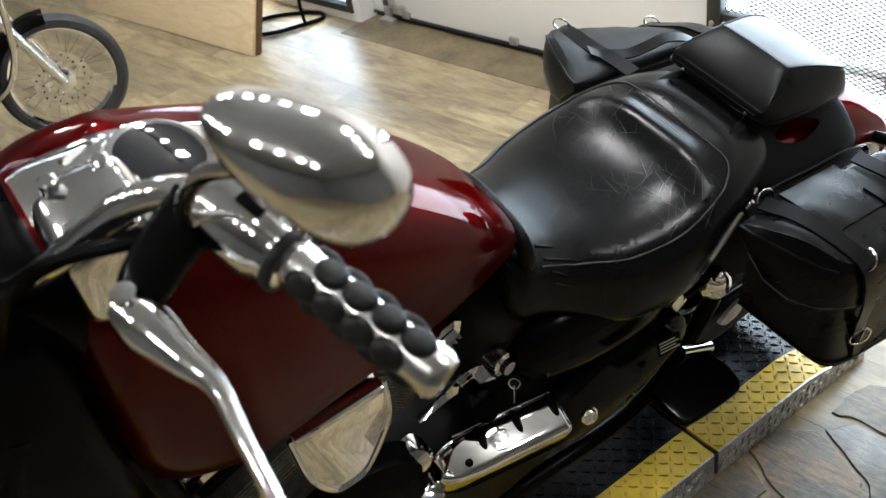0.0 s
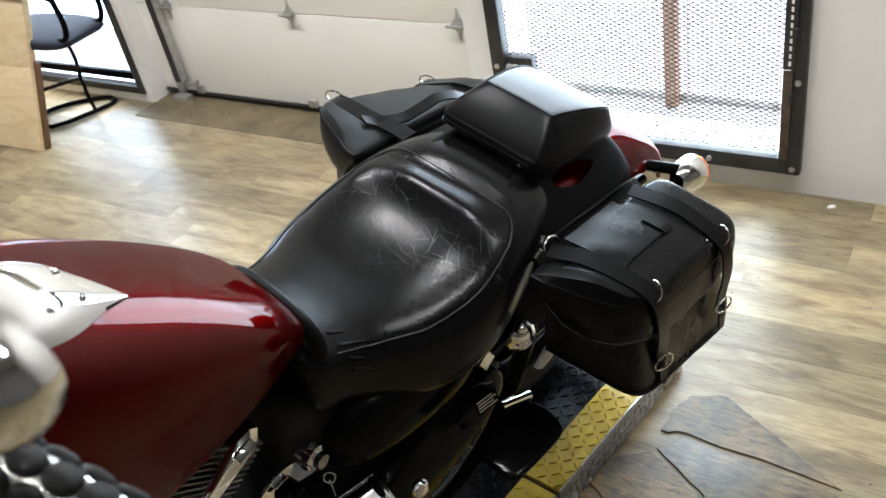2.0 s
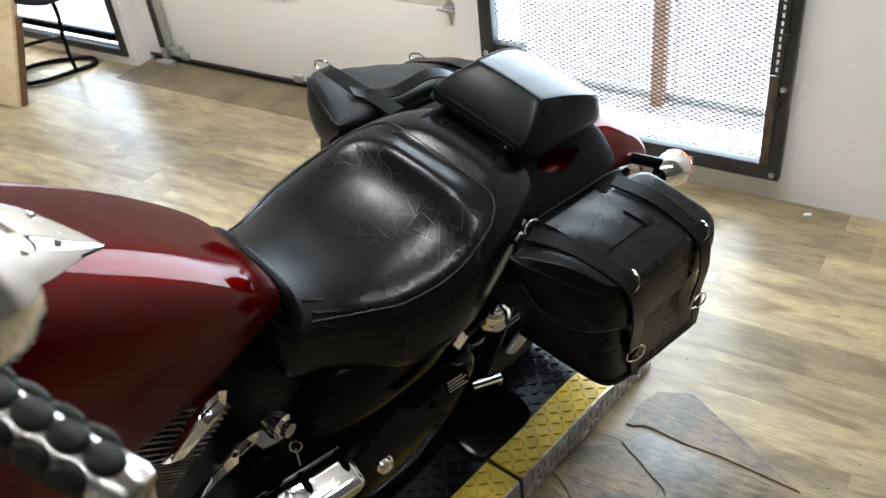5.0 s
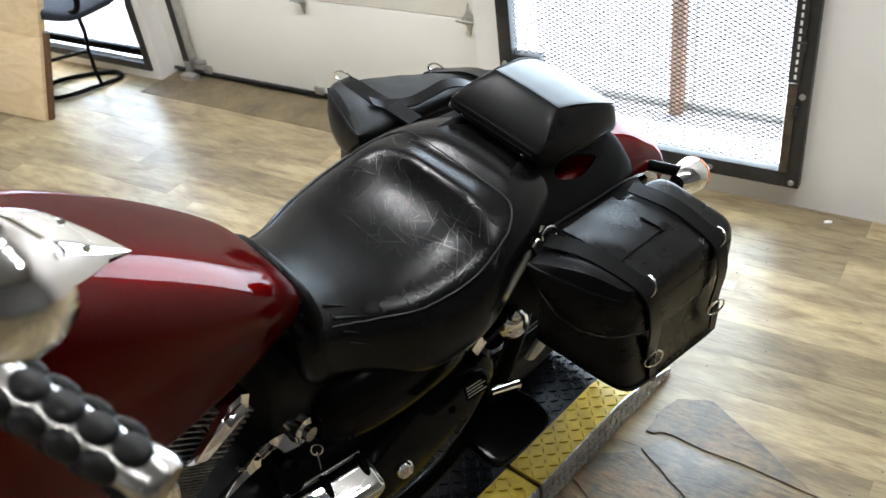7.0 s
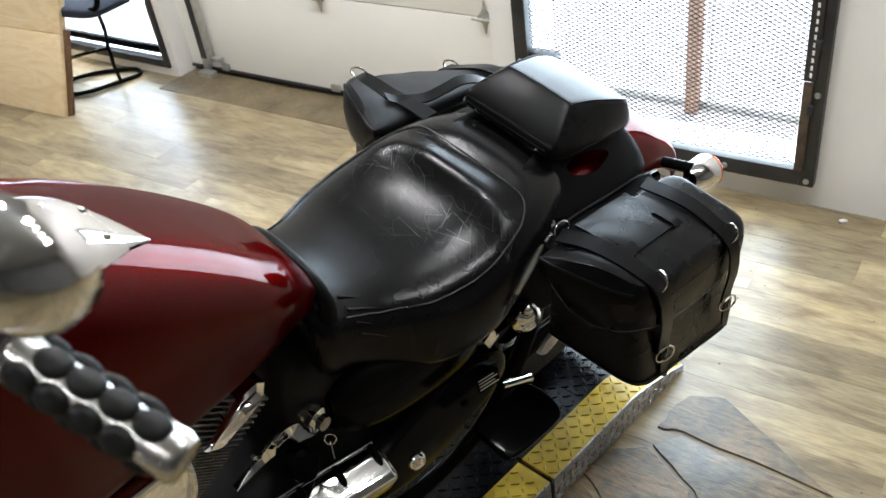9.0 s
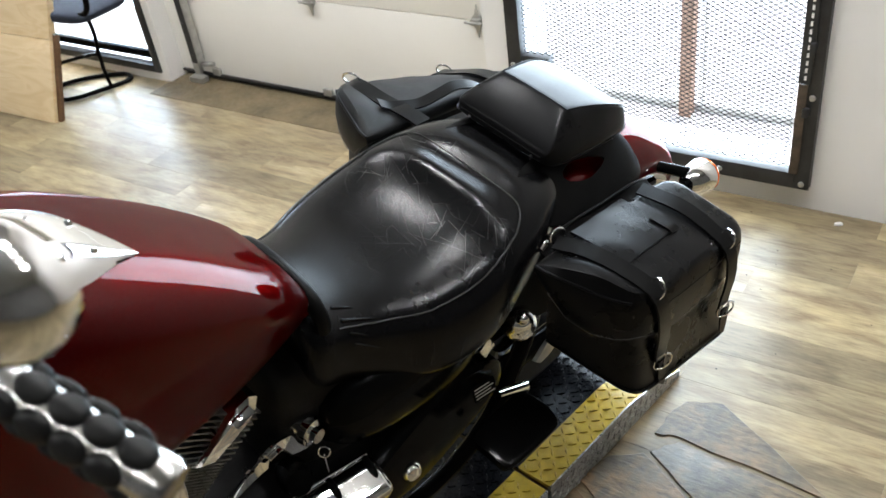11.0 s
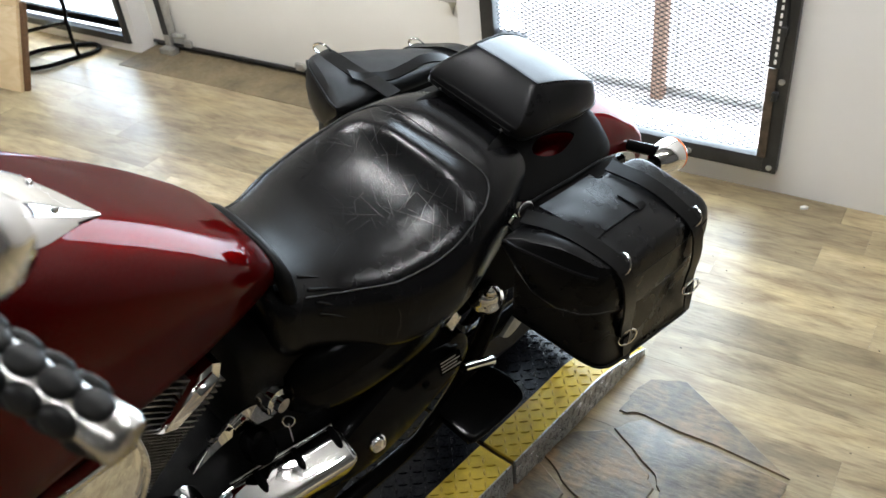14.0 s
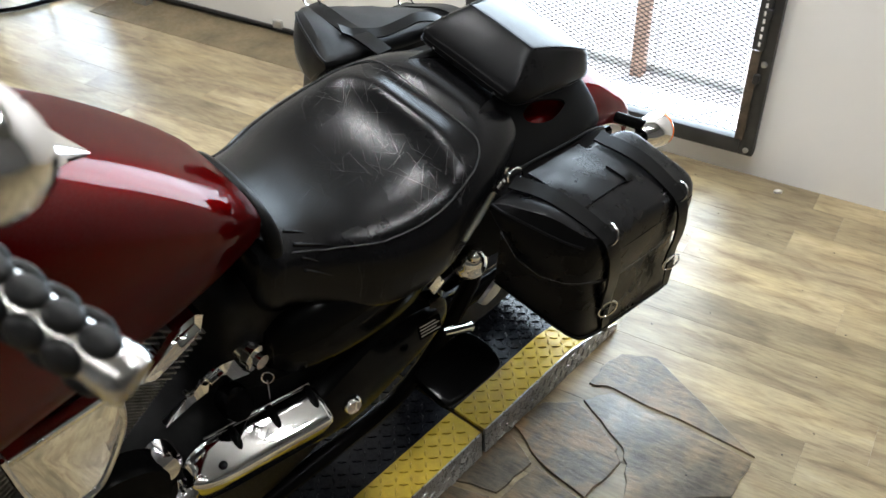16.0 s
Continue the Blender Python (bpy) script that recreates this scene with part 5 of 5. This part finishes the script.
        ys = [0.035 + 0.15 * j / 10 + 0.1 * (x - 0.2) for j in range(11)]
        rows_.append([lying(x, y, 0.0055) for y in ys] + [lying(x, y, 0.0005) for y in reversed(ys)])
    if s > 0:
        part("tongue", put(skin(rows_)), hide, bag, "wide leather tongue over the lid")
    rows_ = []
    for k in range(7):
        x = 0.252 + 0.045 * k / 6
        rows_.append([lying(x, 0.172 + 0.024 * j + 0.1 * (x - 0.25), 0.0095 - 0.004 * (k == 6)) for j in (0, 0.5, 1)] + [lying(x, 0.172 + 0.024 * j + 0.1 * (x - 0.25), 0.005) for j in (1, 0.5, 0)])
    if s > 0:
        part("tab", put(skin(rows_)), STRAP, bag, "small leather tab")
    for n0, n1, b in (((0.186, -0.012) if s > 0 else (0.155, 0.03), (0.351, 0.036), (0.376 + (hang - 0.16) * 0.2, 0.098, 0.58)), ((0.19, 0.236) if s > 0 else (0.17, 0.26), (0.357, 0.266) if s > 0 else (0.354, 0.31), (0.388 + (hang - 0.16) * 0.2, 0.295, 0.572))):
        n0, n1 = Vector(n0), Vector(n1)
        b = Vector(b) + Vector((0, 0, lift_by))
        across = Vector((-(n1 - n0).y, (n1 - n0).x, 0)).normalized()
        pts = [(lying(*n0.lerp(n1, k / 10), 0.0095 - 0.006 * (k / 10) ** 3), Vector((0.1, 0, 1))) for k in range(11)]
        edge = pts[-1][0]
        for u, o in ((0.06, 0.013), (0.18, 0.020), (0.4, 0.022), (0.6, 0.019), (0.8, 0.013), (1.0, 0.009)):
            pts.append((edge.lerp(b, u) + Vector((o, -0.1 * o, 0.0)), Vector((1, -0.1, 0.3 - 0.3 * u))))
        w, flat = 0.0165, []
        for i, (p, up) in enumerate(pts):
            sd = across.lerp(Vector((0, 1, 0)), min(1, max(0, (i - 9) / 4))).normalized()
            up = (up - sd * up.dot(sd)).normalized() * 0.002
            flat.append([p - sd * w - up, p + sd * w - up, p + sd * w + up, p - sd * w + up])
        st = part("strap", put(skin(flat)), STRAP, bag, "black leather strap")
        tip = pts[-1][0]
        part("loop_ring", put(ring_tube(edge + Vector((0.004, 0.002, 0.004)), (0.35, 0.85, -0.3) if s > 0 else (0.5, 0.8, 0.3), 0.0165, 0.0022)), CHROME, st, "chrome loop ring")
        part("buckle", put(ring_tube(tip + Vector((0.008, -0.004, 0.0)), (1, -0.6, 0.3), 0.019, 0.0022, squash=0.75)), CHROME, st, "chrome buckle")
        part("prong", put(tube([tip + Vector((0.007, 0.0, 0.02)), tip + Vector((0.011, 0.0, -0.02))], 0.0014, 6, 1)), CHROME, st)
        end = [(tip + Vector((0.004 + 0.1 * d, 0.01 * k, -d)), h) for k, (d, h) in enumerate(((0, 0.0135), (0.04, 0.0135), (0.075, 0.011), (0.092, 0.003)))]
        part("strap_tip", put(skin([[p + Vector((0, -h, 0)), p + Vector((0, h, 0)), p + Vector((0.003, h, 0)), p + Vector((0.003, -h, 0))] for p, h in end])), STRAP, st)
    if s > 0:
        part("hanger_ring", put(ring_tube((0.182, 0.0, 0.80 + lift_by), (0.8, -0.2, 0.3), 0.0145, 0.002)), CHROME, bag, "chrome hanger ring")
    if s < 0:
        way = smooth_path([(0.25, 0.01, 0.0), (0.225, 0.035, 0.001), (0.205, 0.07, 0.004), (0.195, 0.11, 0.014), (0.19, 0.145, 0.022), (0.175, 0.175, 0.016), (0.16, 0.2, 0.0)], 5)
        strip = []
        for x, y, o in way:
            c = lying(x, y, 0.008 + o)
            strip.append([c + Vector((-0.012, -0.005, 0)), c + Vector((0.012, 0.005, 0)), c + Vector((0.012, 0.005, 0.003)), c + Vector((-0.012, -0.005, 0.003))])
        part("loose_strap", put(skin(strip)), STRAP, bag, "loose curling leather strap")
    return bag


saddlebag(1, "black leather saddlebag with two buckled straps, lid closed", 0.0, 0.16)
saddlebag(-1, "black leather saddlebag with loose strap, lid closed", 0.016, 0.05)

# leather yoke over the fender that joins the bags, with a cut opening on each side
def yoke_z(x, y):
    return 0.858 + 0.25 * max(0.0, 0.083 - x) - 0.9 * max(0.0, x - 0.083) - 0.12 * (y - 0.04) - 2.0 * max(0.0, y - 0.2) ** 2 + 0.0025 * math.sin(38 * x + 26 * y)


def yoke(s):
    """A sheet round a pointed opening, out to the sheet's own rounded edge."""
    rings = []
    for k in range(9):
        u = k / 8
        ring = []
        for j in range(56):
            a = 2 * math.pi * j / 56
            c, d = math.cos(a), math.sin(a)
            hx, hy = 0.116 + 0.015 * c * (1 - 0.3 * d), 0.153 + 0.057 * math.copysign(abs(d) ** 1.3, d) + 0.012 * c
            ox, oy = 0.115 + 0.055 * math.copysign(abs(c) ** 0.7, c), 0.158 + 0.172 * math.copysign(abs(d) ** 0.75, d)
            x, y = hx + (ox - hx) * u, hy + (oy - hy) * u
            ring.append(Vector((x, y, yoke_z(x, y) - 0.012 * max(0.0, u - 0.8) * 5 * (1 if d > 0.5 else 0.3))))
        rings.append(ring)
    lower = [[v - Vector((0, 0, 0.004)) for v in ring] for ring in reversed(rings)]
    return turned(skin(rings + lower, closed=True), Matrix.Diagonal((s, 1, 1, 1)))


yk = thing("bag_yoke", BIKE, "black leather yoke over the rear fender joining the saddlebags", "leather yoke")
for s in (1, -1):
    part("flap", yoke(s), DULL_LEATHER, yk)
b = []
for k in range(15):
    y = -0.03 + 0.345 * k / 14
    z = yoke_z(0.166, y)
    b.append([Vector((0.160, y, z - 0.004)), Vector((0.175, y, z - 0.012)), Vector((0.196, y, z - 0.018)), Vector((0.208, y, z - 0.016)), Vector((0.208, y, z - 0.020)), Vector((0.194, y, z - 0.023)), Vector((0.160, y, z - 0.010))])
part("joining_strip", skin(b), DULL_LEATHER, yk, "leather strip between yoke and saddlebag")
# added dark sheets that keep the gap beside the bags from showing bright floor
for s in (-1, 1):
    part("gap_sheet", turned(skin([[Vector((0.166 + 0.02 * k / 6, y, yoke_z(0.166, y) - 0.012 - (0.20 - 0.3 * abs(y - 0.08)) * k / 6)) for y in [-0.1 + 0.03 * j for j in range(13)]] + [Vector((0.160 + 0.02 * k / 6, y, yoke_z(0.166, y) - 0.012 - (0.20 - 0.3 * abs(y - 0.08)) * k / 6)) for y in [0.26 - 0.03 * j for j in range(13)]] for k in range(7)]), Matrix.Diagonal((s, 1, 1, 1))), DULL_LEATHER, yk, "added dark sheet closing the gap behind the bag")
part("zip_seam", tube([(0.168, 0.0 + 0.03 * k, yoke_z(0.168, 0.0 + 0.03 * k) + 0.001) for k in range(11)], 0.0028, 6, 2), STRAP, yk, "dark zip seam")
part("zip_pull", turned(box(-0.004, 0.004, -0.02, 0.0, -0.002, 0.002, 0.001), Matrix.Translation((0.172, -0.012, 0.79)) @ pose(0, 0, 0, 20, 30, 20)), CHROME, yk, "small chrome pull")

# ---- the other motorcycle, of which the front wheel shows ----
HUB = Vector((-3.47, 1.355, 0.27))
other = thing("parked_motorcycle", Matrix.Translation((HUB.x, HUB.y, 0)) @ pose(0, 0, 0, 0, 0, -20) @ Matrix.Scale(0.83, 4), "parked motorcycle with spoked front wheel and silver forks", "motorcycle")
OM = Matrix.Translation((0, 0, 0.31)) @ pose(0, 0, 0, 0, 90, 0)
w = part("front_wheel", lathe([(0.02, -0.05), (0.04, -0.04), (0.04, 0.04), (0.02, 0.05)], OM, 24), SATIN, other, "spoked front wheel")
part("tyre", lathe([(0.25, -0.035), (0.265, -0.045), (0.29, -0.042), (0.31, -0.015), (0.31, 0.015), (0.29, 0.042), (0.265, 0.045), (0.25, 0.035)], OM, 56, hollow=True), TYRE, w, "black road tyre")
part("rim", lathe([(0.238, -0.03), (0.252, -0.036), (0.252, 0.036), (0.238, 0.03)], OM, 56, hollow=True), CHROME, w, "chrome rim")
for k in range(32):
    a, s = 2 * math.pi * k / 32, 1 if k % 2 else -1
    p = OM @ Vector((0.042 * math.cos(a), 0.042 * math.sin(a), 0.03 * s))
    q = OM @ Vector((0.23 * math.cos(a + 0.35 * (1 if k % 4 < 2 else -1)), 0.23 * math.sin(a + 0.35 * (1 if k % 4 < 2 else -1)), 0.006 * s))
    part("spoke", tube([p, q], 0.0016, 5, 1), CHROME, w)
b = bmesh.new()
rings = [[OM @ Vector((r * math.cos(a), r * math.sin(a), h)) for a in (2 * math.pi * k / 48 for k in range(48))] for r, h in ((0.09, 0.052), (0.135, 0.052), (0.135, 0.057), (0.09, 0.057))]
skin(rings, b, closed=True)
part("brake_disc", b, SATIN, w, "drilled steel brake disc")
for k in range(24):
    a = 2 * math.pi * k / 24
    r = 0.1 + 0.012 * (k % 3)
    part("drilled_hole", lathe([(0.001, 0.0575), (0.005, 0.0578), (0.005, 0.0505)], OM @ Matrix.Translation((r * math.cos(a), r * math.sin(a), 0)), 8), BLACK, w)
part("hub_cover", lathe([(0.001, 0.075), (0.03, 0.073), (0.055, 0.062), (0.058, 0.05)], OM, 28), SATIN, w)
for s in (-1, 1):
    part("fork_leg", tube([(s * 0.085, 0.0, 0.31), (s * 0.085, -0.28, 0.95)], 0.026, 12, 1), SATIN, other, "silver fork leg")
part("front_fender", arc_shell(0.0, 0.31, 0.335, 0.06, -80, 5, 0.004, crown=0.05), BLACK, other)
part("engine_guard", tube([(0.2, -0.1, 0.95), (0.19, -0.12, 0.72), (0.17, -0.16, 0.52), (0.12, -0.24, 0.38), (0.05, -0.35, 0.3)], 0.016, 10, 5), SATIN, other, "silver tubular guard")
part("frame_body", loft([(-1.5, 0.05, 0.6, 0.5, 0.35), (-1.2, 0.15, 0.8, 0.5, 0.2), (-0.7, 0.16, 0.95, 0.6, 0.2), (-0.4, 0.1, 0.95, 0.7, 0.35), (-0.3, 0.05, 0.95, 0.85, 0.6)], 3, 4, 28), BLACK, other, "dark fuel tank and engine")
rw = part("rear_wheel", lathe([(0.02, -0.05), (0.05, -0.04), (0.05, 0.04), (0.02, 0.05)], pose(0, -1.45, 0.31, 0, 90, 0), 24), SATIN, other)
part("tyre", lathe([(0.2, -0.05), (0.26, -0.06), (0.3, -0.045), (0.31, 0.0), (0.3, 0.045), (0.26, 0.06), (0.2, 0.05)], pose(0, -1.45, 0.31, 0, 90, 0), 40, hollow=True), TYRE, rw)

# ---- slate-look stones and planks, pieces of the floor ----
STONES = [[(-0.47, 1.41), (-0.36, 1.34), (-0.23, 1.30), (-0.20, 1.43), (-0.235, 1.47), (-0.36, 1.545), (-0.43, 1.50)],
          [(-0.36, 1.61), (-0.30, 1.622), (0.055, 1.586), (-0.245, 1.77), (-0.33, 1.74), (-0.35, 1.69)],
          [(-0.35, 1.555), (-0.225, 1.475), (-0.19, 1.43), (-0.16, 1.33), (0.04, 1.46), (0.05, 1.575), (-0.30, 1.612)],
          [(-0.48, 1.40), (-0.37, 1.33), (-0.40, 1.22), (-0.52, 1.20)],
          [(-0.36, 1.33), (-0.39, 1.215), (-0.30, 1.05), (-0.15, 1.02), (-0.16, 1.30), (-0.22, 1.29)],
          [(-0.15, 1.32), (-0.14, 1.02), (0.1, 1.0), (0.16, 1.3), (0.05, 1.45)],
          [(-0.53, 1.19), (-0.41, 1.21), (-0.31, 1.04), (-0.34, 0.86), (-0.58, 0.84)],
          [(-0.30, 1.03), (-0.33, 0.86), (-0.1, 0.8), (0.12, 0.86), (0.1, 0.99), (-0.15, 1.01)]]
rnd = random.Random(5)
for poly in STONES:
    c = Vector((sum(p[0] for p in poly) / len(poly), sum(p[1] for p in poly) / len(poly), 0))
    pts = []
    for i, p in enumerate(poly):
        q = poly[(i + 1) % len(poly)]
        for k in range(4):
            u = k / 4
            jit = 0.004 if k else 0.0
            pts.append(Vector((p[0] + (q[0] - p[0]) * u + rnd.uniform(-jit, jit), p[1] + (q[1] - p[1]) * u + rnd.uniform(-jit, jit), 0)))
    pts = [c + (p - c) * 0.978 for p in pts]
    b = bmesh.new()
    skin([[Vector((p.x, p.y, -0.006)) for p in pts], [Vector((p.x, p.y, 0.004)) for p in pts], [c + (p - c) * 0.985 + Vector((0, 0, 0.0055)) for p in pts]], b)
    part("stone", b, SLATE, floor)

PW, PL = 0.128, 0.92


def plank_mesh(length):
    b = box(0.0001, length - 0.0001, 0.0001, PW - 0.0001, -0.004, 0.0, 0)
    top = [e for e in b.edges if all(v.co.z > -0.001 for v in e.verts)]
    bmesh.ops.bevel(b, geom=top, offset=0.0003, segments=1, affect="EDGES")
    me = bpy.data.meshes.new("plank")
    b.to_mesh(me)
    b.free()
    me.materials.append(PLANK)
    return me


whole = plank_mesh(PL)
far_v, far_f = [], []
count = 0
y = Y0
while y < WALL_Y - 0.02:
    x = X0 - rnd.uniform(0, PL)
    while x < X1:
        if 0.4 < y < WALL_Y and -3.9 < x < 0.7 and count < 290 and y < WALL_Y - PW:
            o = new("plank", whole)
            o.location = (x, y, 0)
            o.parent = floor
            count += 1
        else:
            for px, py, pz in [(0.0006, 0.0006, -0.004), (PL - 0.0006, 0.0006, -0.004), (PL - 0.0006, PW - 0.0006, -0.004), (0.0006, PW - 0.0006, -0.004)]:
                far_v.append((min(max(x + px, X0), X1), min(y + py, WALL_Y + 0.02), 0.0))
            k = len(far_v)
            far_f.append((k - 4, k - 3, k - 2, k - 1))
        x += PL
    y += PW
me = bpy.data.meshes.new("far_planks")
me.from_pydata(far_v, [], far_f)
me.materials.append(PLANK)
fp = new("far_planks", me)
fp.parent = floor
tagged(fp, kind="stuff")

# dark crumbs of dirt on the floor
verts, faces = [], []
for k in range(100):
    cx, cy = rnd.uniform(-0.5, 0.55), rnd.uniform(1.25, 2.6)
    r = rnd.choice((0.0007, 0.001, 0.0013, 0.0022))
    if cx < -0.36 and cy < 2.0:
        continue
    n0 = len(verts)
    for j in range(5):
        a = 2 * math.pi * j / 5 + k
        verts.append((cx + r * math.cos(a) * rnd.uniform(0.7, 1.6), cy + r * math.sin(a) * rnd.uniform(0.7, 1.3), 0.0005 if not -0.5 < cx < 0.1 or cy > 1.78 else 0.006))
    verts.append((cx, cy, verts[-1][2] + r * 0.9))
    faces += [(n0 + j, n0 + (j + 1) % 5, n0 + 5) for j in range(5)]
me = bpy.data.meshes.new("dirt_crumbs")
me.from_pydata(verts, [], faces)
me.materials.append(TYRE)
tagged(new("dirt_crumbs", me), "dark crumbs of dirt scattered on the plank floor", "dirt", kind="stuff")
